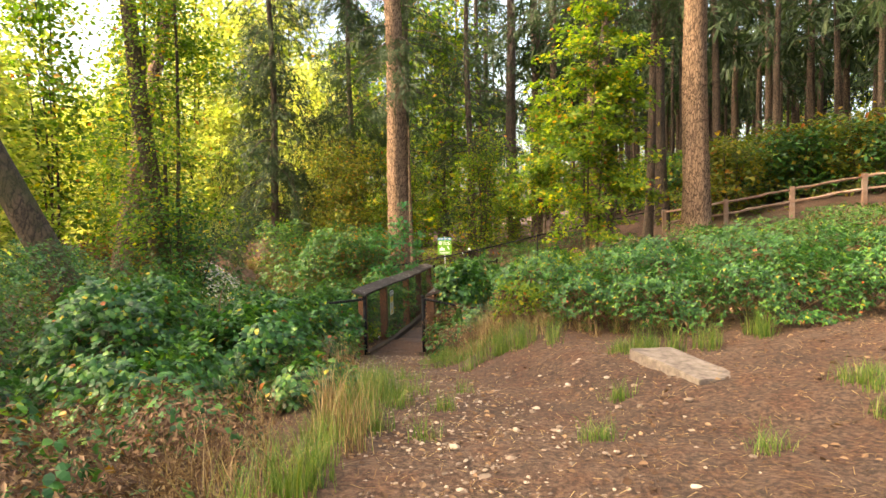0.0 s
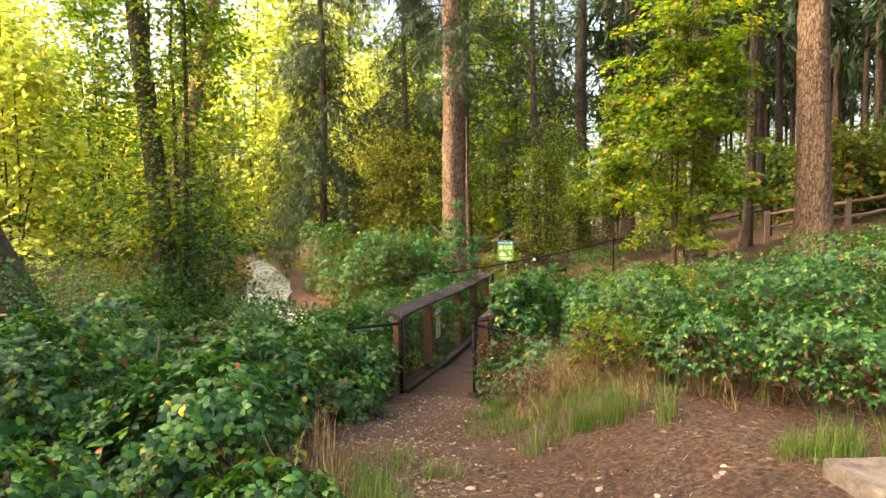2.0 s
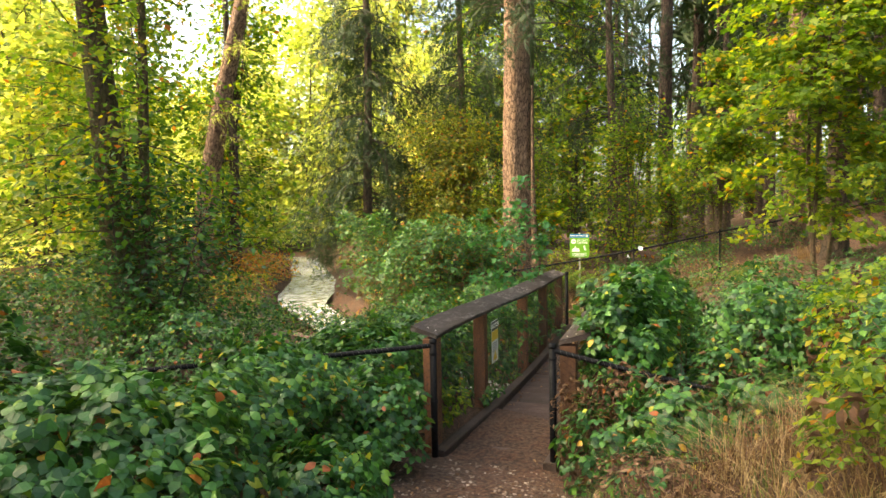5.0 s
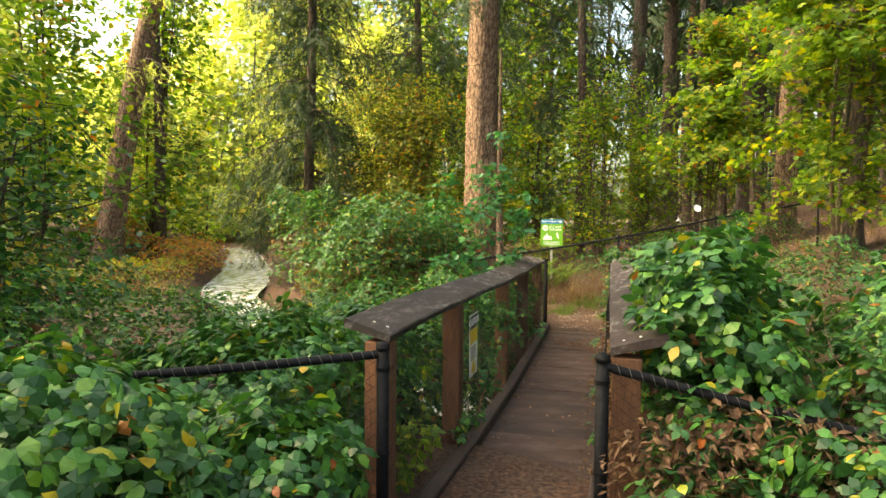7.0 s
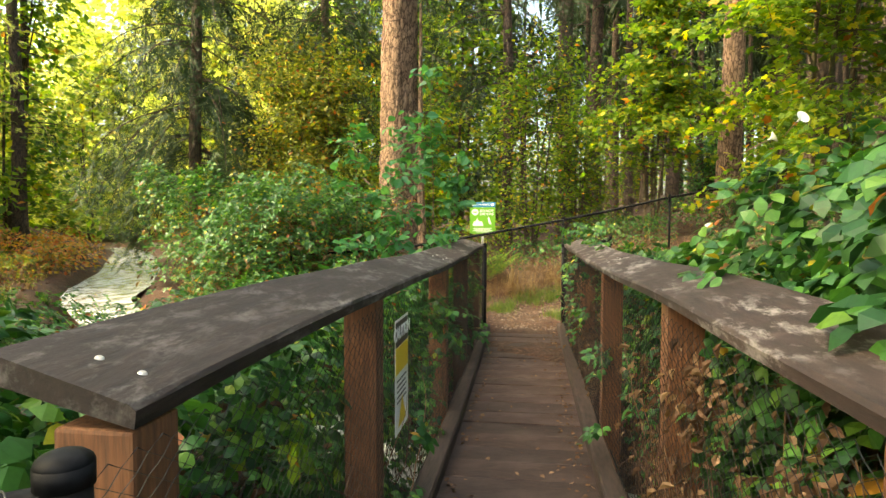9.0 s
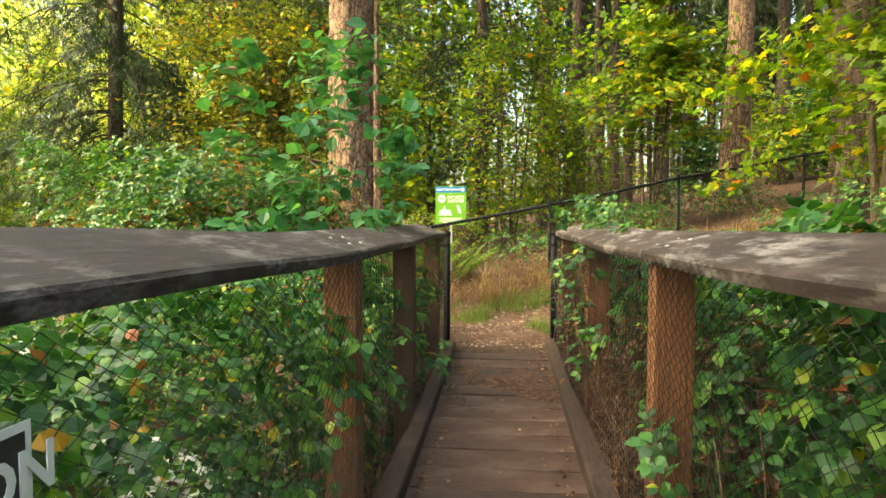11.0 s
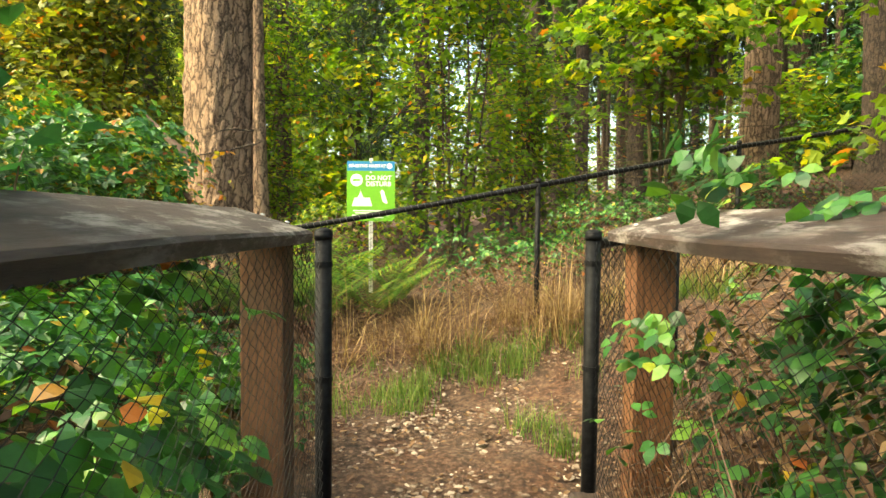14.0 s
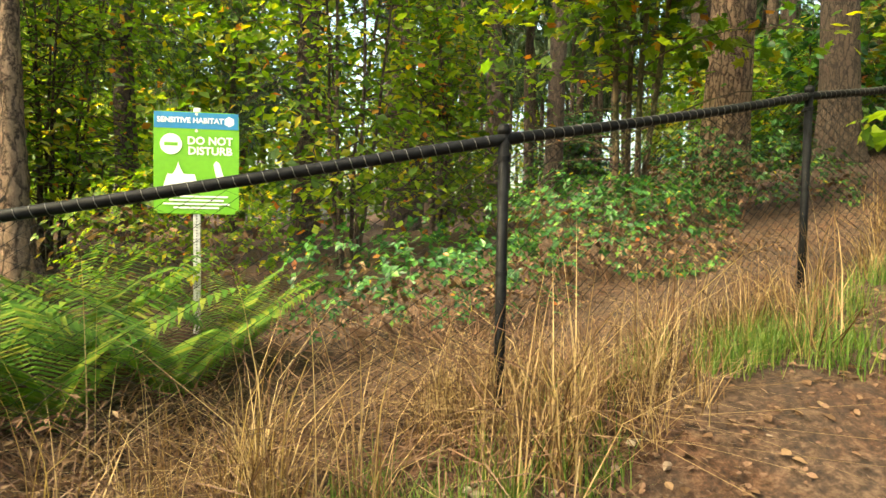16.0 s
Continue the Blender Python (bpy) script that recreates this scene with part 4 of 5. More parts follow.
snag = fir(-2.28, 13.62, 0.22, 6.2, "pale dead stem leaning on a large fir", BARK, lean=(-0.025, 0.01), branches=0, snags=4, root=0.3, name="snag_tree", group="")
fir(7.85, 9.3, 0.86, 26, "thick red-barked fir beside the rail fence", BARK, lean=(0.012, 0), branch_from=8.5, branches=70, sprigs=100, sprig=0.45, reach=5.0, snags=5)
fir(6.9, 12.6, 0.34, 20, "slender grey trunk leaning near a thick fir", BARKDARK, lean=(0.05, 0), branch_from=9, branches=40, sprigs=80, sprig=0.45, reach=4.0, snags=6)
fir(5.4, 11.6, 0.5, 22, "dark fir trunk behind yellow-green maples", BARKDARK, branch_from=8.5, branches=50, sprigs=80, sprig=0.45, reach=4.0, snags=6)
fir(5.27, 16.2, 0.6, 26, "straight fir trunk behind the wire fence", BARK, branch_from=10, branches=36, sprigs=70, sprig=0.45, reach=3.6, snags=8)
fir(8.4, 17.8, 0.62, 26, "straight fir trunk in the forest", BARKDARK, branch_from=10, branches=36, sprigs=70, sprig=0.45, reach=3.6, snags=8)
fir(1.5, 23.0, 0.7, 26, "fir trunk in the shaded forest", BARKDARK, branch_from=5.5, branches=40, snags=8)
fir(2.8, 25.0, 0.6, 26, "fir trunk in the shaded forest", BARKDARK, branch_from=6, branches=36, snags=8)
# ivy-clad alder and leaning trunks on the stream side
fir(-5.25, 0.75, 0.45, 18, "mossy alder trunk rising from the brambles", BARKMOSS, lean=(-0.05, -0.02), branches=0, snags=10, root=0.12, name="alder_tree", group="")
fir(-3.96, -2.46, 0.58, 10, "leaning red-brown trunk with a rotten base", BARKMOSS, lean=(-0.36, -0.2), branches=0, snags=6, root=0.35, name="leaning_tree", group="")
# GOLD needles give this shaded conifer a sunlit look.
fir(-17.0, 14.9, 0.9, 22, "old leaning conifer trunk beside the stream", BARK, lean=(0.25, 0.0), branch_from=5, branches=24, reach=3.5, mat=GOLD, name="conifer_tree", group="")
fir(-20.6, 22.3, 0.6, 22, "ivy-darkened trunk above golden undergrowth", BARKDARK, lean=(-0.02, 0), branch_from=5, branches=26, reach=3)
fir(-21.8, 23.6, 0.45, 22, "ivy-darkened trunk above golden undergrowth", BARKDARK, lean=(0.03, 0), branch_from=6, branches=20, reach=3)
fir(-9.4, 16.2, 0.4, 24, "spruce with long hanging boughs over the stream", BARKDARK, branch_from=3.2, branches=130, sprigs=160, reach=4.0, droop=1.6, sprig=0.42)
fir(-6.6, 19.5, 0.36, 24, "spruce with long hanging boughs", BARKDARK, branch_from=4.0, branches=110, sprigs=140, reach=3.8, droop=1.4, sprig=0.44)
fir(-4.2, 22, 0.45, 24, "spruce behind the olive thicket", BARKDARK, branch_from=4.0, branches=70, sprigs=110, reach=3.4, droop=1.2, sprig=0.38)
fir(-0.6, 20.5, 0.4, 24, "dark spruce with low boughs behind the sign", BARKDARK, branch_from=3.0, branches=45, sprigs=110, reach=3.2, droop=1.2, sprig=0.38)

lb, lr = limb((-3.2, 13.55, 2.0), (-0.75, -0.35, 0.75), 0.75, 0.07, 0.2, 6)
v_, f_ = tube_arrays(lb - np.array(T1.location), lr, 9)
array_mesh("broken_limb", v_, f_, RAILW, T1, "pale splintered limb stub", True)
# broadleaf shrubs and saplings
shrub("maple_tree", "young yellow-green maple with airy layered leaves", "tree", 4.6, 9.4, 1.7, 10.0, 3.5, YGREEN, 12500, 0.13, 3, LEAF_LOBED, BARKMOSS, 0.2)
shrub("maple_tree", "young yellow-green maple with airy layered leaves", "tree", 3.0, 14.4, 3.1, 7.5, 2.5, YGREEN, 7500, 0.13, 4, LEAF_LOBED, BARKMOSS, 0.2)
shrub("hazel_shrub", "bright green hazel shrub beside the path end", "shrub", 0.2, 16.2, 0.8, 6.6, 2.1, YGREEN, 4800, 0.13, 6, LEAF_RHOMB)
shrub("hazel_shrub", "green hazel shrub in the forest edge", "shrub", 1.6, 10.9 + 7, 0.8, 5.0, 2.0, YGREEN, 4500, 0.12, 5, LEAF_RHOMB)
shrub("willow_shrub", "broad olive-brown willow thicket by the stream", "shrub", -5.6, 15.4, 0.5, 6.4, 3.0, OLIVE, 15000, 0.13, 8, LEAF_RHOMB)
shrub("willow_shrub", "olive-brown willow thicket turning yellow", "shrub", -9.0, 19.0, 0.5, 5.2, 2.8, OLIVE, 11000, 0.12, 8, LEAF_RHOMB)
shrub("willow_shrub", "olive willow thicket beside a large fir", "shrub", -3.6, 17.2, 0.5, 5.6, 2.4, YGREEN, 5500, 0.11, 8, LEAF_RHOMB)
for i, (x, y) in enumerate(((-0.9, 6.1), (-1.44, 6.6), (-1.05, 6.4), (-1.25, 5.8), (-1.75, 6.3))):
    shrub("elder_sapling", "slender elder sapling with blue-green leaves beside the railing", "sapling", x, y, 0.9, 3.5 - 0.2 * i, 0.28 if i in (0, 2) else 0.5, BLUEGREEN, 230, 0.115, 1, LEAF_OVAL, CANE, 0.08, "elder saplings", 0.35)
shrub("alder_tree", "ivy and alder foliage round a mossy trunk", "tree", -5.3, 0.9, 2.2, 11.5, 2.7, YGREEN, 15000, 0.1, 3, LEAF_RHOMB, BARKMOSS, 0.3)
shrub("hazel_shrub", "dark viny shrub at the foot of a mossy alder", "shrub", -4.7, 0.5, 0.8, 3.3, 1.0, GREEN, 3000, 0.1, 5, LEAF_RHOMB)
shrub("hazel_shrub", "dark viny shrub beside a leaning trunk", "shrub", -5.4, 1.9, 0.8, 3.3, 1.0, GREEN, 2000, 0.1, 5, LEAF_RHOMB)

# grasses, litter and stones


def strip_arrays(pts, h, lean, width, r=rng):
    """Grass blades: three-step tapering ribbons that bend over."""
    n = len(pts)
    a = r.uniform(0, 6.283, n)
    d = np.stack([np.cos(a), np.sin(a), np.zeros(n)], -1)
    s = np.stack([-np.sin(a), np.cos(a), np.zeros(n)], -1)
    rows_ = []
    for k in (0, 0.45, 0.8, 1.0):
        c = pts + d * (lean * h * k * k)[:, None] + np.array([0, 0, 1.0]) * (h * (k - 0.35 * lean * k * k))[:, None]
        w = (width * (1 - k * 0.92))[:, None] * s * 0.5
        rows_ += [c - w, c + w]
    v = np.stack(rows_, 1).reshape(-1, 3)
    q = np.array([(0, 1, 3, 2), (2, 3, 5, 4), (4, 5, 7, 6)])
    return v, (q[None] + (np.arange(n) * 8)[:, None, None]).reshape(-1, 4)


def scatter_disc(cx, cy, rx, ry, n, r=rng):
    tufts = max(3, n // 45)
    c = r.normal(size=(tufts, 2)) * 0.5
    u = c[r.integers(0, tufts, n)] * np.array([rx, ry]) + r.normal(size=(n, 2)) * 0.055
    x, y = cx + u[:, 0], cy + u[:, 1]
    return np.stack([x, y, height(x, y) - 0.01], -1)


def grass(name, label, spots, mat, h, width, lean):
    pts = np.concatenate([scatter_disc(*s) for s in spots])
    n = len(pts)
    ob = array_mesh(name, *strip_arrays(pts, h * rng.uniform(0.4, 1.2, n), rng.uniform(0.1, lean, n), width * rng.uniform(0.6, 1.3, n)), mat)
    return tagged(ob, label, "grass", kind="stuff")


grass("grass", "short green grass tufts along the path edges", [(1.5, -6.6, 0.5, 1.3, 1400), (1.0, -5.0, 0.4, 0.8, 800), (1.9, -2.8, 0.7, 0.7, 1300), (1.35, -1.5, 0.4, 0.9, 900), (3.9, -4.5, 0.3, 0.25, 500), (3.2, -7.3, 0.12, 0.1, 120), (3.6, -6.1, 0.12, 0.1, 120), (4.3, -7.6, 0.1, 0.1, 90), (5.6, -6.6, 0.5, 0.5, 500), (5.0, -3.0, 1.5, 0.4, 1600), (0.5, 10.4, 1.0, 0.25, 1500), (1.9, 10.9, 0.8, 0.3, 1200), (-0.4, 10.0, 0.4, 0.4, 700), (3.3, 11.4, 0.8, 0.3, 900), (0.62, 9.0, 0.2, 0.4, 250)], GRASS, 0.2, 0.007, 0.9)
grass("grass", "knee-high green grass at the path edge", [(1.5, -8.4, 0.2, 0.9, 550), (1.3, -6.4, 0.25, 0.8, 350), (2.6, -3.6, 0.5, 0.3, 500), (4.9, -4.5, 1.2, 0.2, 500)], GRASS, 0.4, 0.008, 0.8)
grass("tall_grass", "tall pale grass stalks at the thicket's edge", [(0.7, -5.6, 0.5, 1.0, 420), (0.1, -4.4, 0.4, 0.6, 200), (1.1, -7.4, 0.5, 0.8, 420), (0.3, -7.6, 0.7, 0.8, 300)], STRAW, 0.6, 0.005, 0.8)
grass("dry_grass", "dry straw-coloured grass clumps bent over the ground", [(2.4, -1.75, 0.9, 0.4, 1500), (3.6, -2.1, 1.0, 0.4, 1300), (0.6, 11.0, 0.6, 0.25, 700), (1.1, 10.75, 0.5, 0.25, 700), (2.1, 11.2, 0.6, 0.3, 500), (-0.3, 10.7, 0.4, 0.3, 350), (3.4, 11.8, 0.8, 0.3, 450), (1.0, -8.3, 0.5, 0.8, 500), (2.6, -2.6, 1.2, 0.4, 1500), (4.6, -3.2, 1.4, 0.3, 900), (5.5, 12.6, 1.2, 0.6, 700)], STRAW, 0.5, 0.005, 1.9)


grass("straw_stalks", "long pale straw stalks arching over the fence foot", [(0.1, 10.55, 0.5, 0.2, 130), (0.9, 10.65, 0.4, 0.2, 130), (-0.5, 10.8, 0.5, 0.3, 90), (1.7, 11.0, 0.5, 0.2, 70)], STRAW, 0.85, 0.007, 2.1)

bank = [(float(np.interp(q, SY, SX)) + s * (3.4 + 0.8 * (i % 3)), q, 1.0, 1.0, 420) for i, q in enumerate(np.linspace(9.5, 34, 20)) for s in (-1, 1)]
grass("bank_grass", "tawny and green grass along the stream banks", bank, STRAW, 0.42, 0.018, 1.2)
grass("bank_sedge", "yellow-green sedge along the stream banks", bank, GRASS, 0.38, 0.018, 1.2)

# tangle of dead stalks under the far fence
pieces = []
for _ in range(1300):
    x, y = rng.uniform(-2.4, 1.2), rng.uniform(9.9, 11.6)
    if x > -0.6 and y < 10.5:
        continue
    a = rng.uniform(0, 6.283)
    p, rad = limb((x, y, float(height(x, y))), (math.cos(a), math.sin(a), rng.uniform(0.1, 1.2)), rng.uniform(0.3, 0.9), 0.004, 0.7, 5, 0.9)
    p[:, 2] = np.maximum(p[:, 2], height(p[:, 0], p[:, 1]) + 0.01)
    pieces.append(tube_arrays(p, rad, 3))
tagged(array_mesh("dead_bracken", *joined(pieces), CANE), "tangle of brown dead bracken stalks under the fence", "dead bracken", kind="stuff")


def litter(name, label, x0, x1, y0, y1, n, size, mat, inside=None, shape=LEAF_OVAL):
    x, y = rng.uniform(x0, x1, n), rng.uniform(y0, y1, n)
    if inside is not None:
        k = inside(x, y)
        x, y = x[k], y[k]
    pts = np.stack([x, y, height(x, y) + 0.012], -1)
    return tagged(array_mesh(name, *leaf_arrays(pts, size * rng.uniform(0.5, 1.3, len(pts)), shape, 0.25), mat), label, "litter", kind="stuff")


litter("leaf_litter", "brown dead leaves and needles on the soil", -3, 9, -12, -0.5, 6000, 0.05, DRYLEAF)
litter("needle_litter", "scattered fir needles and twigs on the soil", 0.5, 9, -12, -1.0, 16000, 0.06, STRAW, shape=(np.array([(-0.03, 0, 0), (0.03, 0, 0), (0.03, 1, 0.02), (-0.03, 1, 0.02)]), np.array([(0, 1, 2), (0, 2, 3)])))
litter("leaf_litter", "dark wet leaves and bark crumbs on the path", -1.0, 4.5, 8.4, 11.5, 3500, 0.03, CANE)
litter("leaf_litter", "fallen leaves on the path beyond the bridge", -1.5, 4, 8.4, 11.5, 1800, 0.045, DRYLEAF)


def stones(name, label, pts, sizes):
    bm = bmesh.new()
    bmesh.ops.create_icosphere(bm, subdivisions=1, radius=1)
    base = np.array([v.co[:] for v in bm.verts])
    fc = np.array([[v.index for v in f.verts] for f in bm.faces])
    bm.free()
    n = len(pts)
    sc = sizes[:, None, None] * rng.uniform(0.6, 1.2, (n, 1, 3)) * np.array([1, 1, 0.5])
    a = rng.uniform(0, 6.283, n)
    b = base[None] * (1 + 0.15 * rng.normal(size=(n, len(base), 1))) * sc
    x = b[..., 0] * np.cos(a)[:, None] - b[..., 1] * np.sin(a)[:, None]
    y = b[..., 0] * np.sin(a)[:, None] + b[..., 1] * np.cos(a)[:, None]
    v = np.stack([x, y, b[..., 2]], -1) + pts[:, None]
    return tagged(array_mesh(name, v.reshape(-1, 3), (fc[None] + (np.arange(n) * len(base))[:, None, None]).reshape(-1, 3), STONE, smooth=False), label, "stones", kind="stuff")


def on_path(n, y0, y1, w):
    y = rng.uniform(y0, y1, n)
    x = path_x(y) + rng.normal(size=n) * w
    return np.stack([x, y, height(x, y)], -1)


stones("gravel", "small pale stones and gravel in the path", np.concatenate([on_path(4200, -12, 0, 0.6), on_path(1500, 8.4, 10.6, 0.5)]), np.concatenate([0.008 + 0.014 * rng.random(4200) ** 3, 0.01 + 0.018 * rng.random(1500) ** 3]))
sp = np.stack([rng.uniform(1.6, 4.2, 260), rng.uniform(-9.5, -4.5, 260)], -1)
stones("pebbles", "scattered pale cobbles on the trodden soil", np.concatenate([np.column_stack([sp, height(sp[:, 0], sp[:, 1])]), ]), 0.012 + 0.035 * rng.random(260) ** 3)


def fern(x, y, size, n=11):
    zb = float(height(x, y))
    t = thing("fern", "yellow-green sword fern with arching fronds", "fern", "ferns", at=(x, y, zb))
    for i in range(n):
        a = 6.283 * i / n + rng.uniform(-0.2, 0.2)
        p, rad = limb((0, 0, 0.02), (math.cos(a) * 0.55, math.sin(a) * 0.55, 1.0), size * rng.uniform(0.8, 1.15), 0.004, 0.12, 12, 1.0)
        pieces_v, pieces_f = tube_arrays(p, rad, 3)
        k = np.linspace(0.12, 0.98, 30)
        j = k * 12
        c = np.stack([np.interp(j, np.arange(13), p[:, q]) for q in range(3)], -1)
        s = np.array([-math.sin(a), math.cos(a), 0.0])
        fw = np.array([math.cos(a), math.sin(a), -0.1])
        ln = size * 0.2 * np.sin(np.pi * np.clip(k, 0, 1)) ** 0.6
        vs, fs, o = [], [], 0
        for sg in (-1, 1):
            b0, b1 = c - fw * 0.008 * size * 2, c + fw * 0.008 * size * 2
            tip = c + sg * s * ln[:, None] + fw * 0.25 * ln[:, None] - np.array([0, 0, 0.25]) * ln[:, None]
            vs.append(np.stack([b0, b1, tip], 1).reshape(-1, 3))
            fs.append(np.arange(len(k) * 3).reshape(-1, 3) + o)
            o += len(k) * 3
        array_mesh("frond", np.concatenate(vs), np.concatenate(fs), FERN, t)
    return t


for x, y, s in ((-1.2, 11.5, 1.1), (-0.7, 11.7, 0.95), (-1.8, 11.6, 1.1), (-1.4, 12.3, 1.0), (-2.2, 12.1, 1.0), (-0.5, 12.2, 0.8), (-1.5, 9.6, 0.5)):
    fern(x, y, s)


for x, y, w, d, top, n in ((1.08, 6.7, 0.3, 0.9, 1.15, 1100), (1.15, 8.1, 0.34, 0.7, 1.0, 800), (1.1, 5.2, 0.3, 0.9, 1.1, 800), (1.75, 8.6, 0.45, 0.6, 1.25, 800)):
    bramble(x, y, w, d, top, "brown tangle of dead bramble stalks against the railing", n, 0.06, DRYLEAF, dead=0.0, canes=90, category="dead bramble", shape=LEAF_SLIM)
    bramble(x, y, w, d, top + 0.1, "green bramble shoots over a dead tangle", n // 7, 0.09, GREEN, dead=0.0, canes=4)
for x, y, w, d, top, n, m in ((-0.95, 6.6, 0.28, 0.9, 1.0, 300, GREEN), (-1.0, 8.0, 0.3, 0.7, 0.85, 420, GREEN), (-0.95, 9.0, 0.28, 0.5, 0.6, 300, GREEN), (-0.95, 5.0, 0.28, 0.9, 1.05, 420, GREEN)):
    bramble(x, y, w, d, top, "green and yellow brambles with dead leaves outside the railing", n, 0.085, m, dead=0.35, canes=30)
for x, y, w, d, top, n in ((0.7, 12.2, 1.1, 0.6, 0.95, 900), (2.3, 12.8, 1.1, 0.8, 1.15, 900), (-1.0, 11.1, 0.8, 0.4, 0.55, 300)):
    bramble(x, y, w, d, top, "brown dead bramble stalks behind the wire fence", n, 0.05, DRYLEAF, dead=0.0, canes=80, category="dead bramble", shape=LEAF_SLIM)


bramble(1.55, 0.0, 0.85, 0.22, 1.12, "curled brown dead leaves hanging over the wire fence", 700, 0.07, DRYLEAF, dead=0.0, canes=24, category="dead bramble", shape=LEAF_CURL)
for x, y in ((11.5, 6.4), (13.8, 4.2), (9.8, 7.4), (14.5, 7.6), (12.6, 8.6)):
    bramble(x, y, 1.5, 1.4, float(height(x, y)) + 0.9, "brown and olive undergrowth on the slope below the rail fence", 1000, 0.1, GREEN, dead=0.2, category="undergrowth")


def bindweed(x, y, z, size, yaw):
    """A white trumpet flower: a flared funnel on a thin stalk."""
    t = thing("bindweed_flower", "white trumpet-shaped bindweed flower on the brambles", "flower", "bindweed flowers", at=(x, y, z))
    t.matrix_world = pose(x, y, z, 62, 0, yaw)
    k = np.linspace(0, 1, 7)
    v, f = tube_arrays(np.stack([0 * k, 0 * k, size * k], -1), size * (0.1 + 0.75 * k ** 2.4), 14)
    array_mesh("petals", v, f, WHITE, t, "", True)
    array_mesh("stalk", *tube_arrays(np.array([(0, 0, 0), (0.004, 0, -0.05), (0.02, 0, -0.12)]), np.array([0.003, 0.003, 0.002]), 5), CANE, t)
    return t


for x, y, z, s, a in ((1.31, 2.27, 2.02, 0.036, 20), (1.2, 3.19, 1.52, 0.03, -30), (1.16, 2.2, 1.93, 0.03, 80)):
    bindweed(x, y, z, s, a)


def vine(label, side_x, y0, y1, z0, z1, n, size, mat, spread=0.09, shape=None, canes=3):
    """Shoots that climb through the railing mesh."""
    v = thing("bramble_vine", label, "vine", "vines on the railings", at=(side_x, (y0 + y1) / 2, z0))
    half = (y1 - y0) / 2
    m = max(4, n // 7)
    c = np.stack([rng.normal(size=m) * spread * 0.6, rng.uniform(-half, half, m), rng.uniform(0, z1 - z0, m)], -1)
    pts = c[rng.integers(0, m, n)] + rng.normal(size=(n, 3)) * np.array([0.04, 0.06, 0.05])
    out = np.repeat(np.array([[-math.copysign(1.0, side_x - 0.07), -0.25, 0.1]]), n, 0)
    array_mesh("leaves", *leaf_arrays(pts, size * rng.uniform(0.6, 1.25, n), shape or LEAF_TRIO, 0.5, out * 0.7, 0.7), mat, v)["kind"] = "stuff"
    for _ in range(canes):
        p, rad = limb((rng.normal() * 0.03, rng.uniform(-half, half), 0.0), (rng.normal() * 0.1, rng.normal() * 0.5, 1), (z1 - z0) * 1.0, 0.004, 0.6, 8, 0.4)
        p[:, 0] = np.clip(p[:, 0], -0.12, 0.12)
        array_mesh("cane", *tube_arrays(p, rad, 5), CANE, v, "thin red-brown cane")
    return v


vine("withered brown leaves clinging to the railing mesh", 0.7, 0.3, 2.5, 0.25, 1.1, 620, 0.048, DRYLEAF, shape=LEAF_CURL)
vine("withered brown leaves clinging to the railing mesh", 0.7, 4.6, 6.4, 0.1, 1.1, 300, 0.048, DRYLEAF, shape=LEAF_CURL)
vine("green bramble shoots growing through the railing mesh", 0.66, 2.2, 4.2, 0.1, 0.95, 42, 0.07, GREEN)
vine("green bramble shoots growing through the railing mesh", 0.64, 5.2, 7.9, 0.15, 1.15, 110, 0.065, GREEN)
vine("green bramble shoots growing through the railing mesh", -0.49, 1.6, 2.8, 0.1, 0.95, 30, 0.075, GREEN)
vine("green and yellow bramble shoots behind the railing mesh", -0.57, 0.3, 1.8, 0.1, 0.9, 70, 0.075, YGREEN)
vine("green and yellow bramble shoots behind the railing mesh", -0.6, 3.4, 7.6, 0.0, 1.1, 260, 0.08, GREEN)
vine("green bramble sprays lying over the cap board", 0.86, 5.2, 7.9, 1.24, 1.5, 90, 0.075, GREEN, 0.2, canes=2)
vine("green bramble sprays lying over the cap board", -0.72, 5.3, 6.9, 1.24, 1.4, 34, 0.085, BLUEGREEN, 0.12, canes=2)


def thatch(label, x, y0, y1, z1, n, spread=0.07):
    """Matted dead stalks leaning against the railing mesh."""
    stalks = []
    for _ in range(n):
        y = rng.uniform(y0, y1)
        p, rad = limb((x + abs(rng.normal()) * spread, y, deck_z(y) - 0.15 + rng.uniform(0, 0.6)), (rng.normal() * 0.15, rng.normal() * 0.8, rng.uniform(0.2, 1.0)), rng.uniform(0.25, 0.75), 0.0035, 0.9, 6, 0.8)
        p[:, 0] = np.clip(p[:, 0], x, x + 0.22)
        p[:, 2] = np.minimum(p[:, 2], z1)
        stalks.append(tube_arrays(p, rad, 3))
    return tagged(array_mesh("dead_stalks", *joined(stalks), CANE), label, "dead bramble", kind="stuff")


thatch("matted brown dead stalks against the railing mesh", XR + 0.02, 0.4, 2.6, 1.1, 420)
thatch("matted brown dead stalks against the railing mesh", XR + 0.02, 4.6, 8.1, 1.08, 620)
thatch("brown dead stalks under the sagging wire fence", XR + 0.15, -0.35, 0.2, 0.95, 90, 0.5)
bramble(-1.75, -0.98, 0.75, 0.3, 1.42, "green bramble sprays arching over the wire fence", 420, 0.085, GREEN, dead=0.04, canes=10)

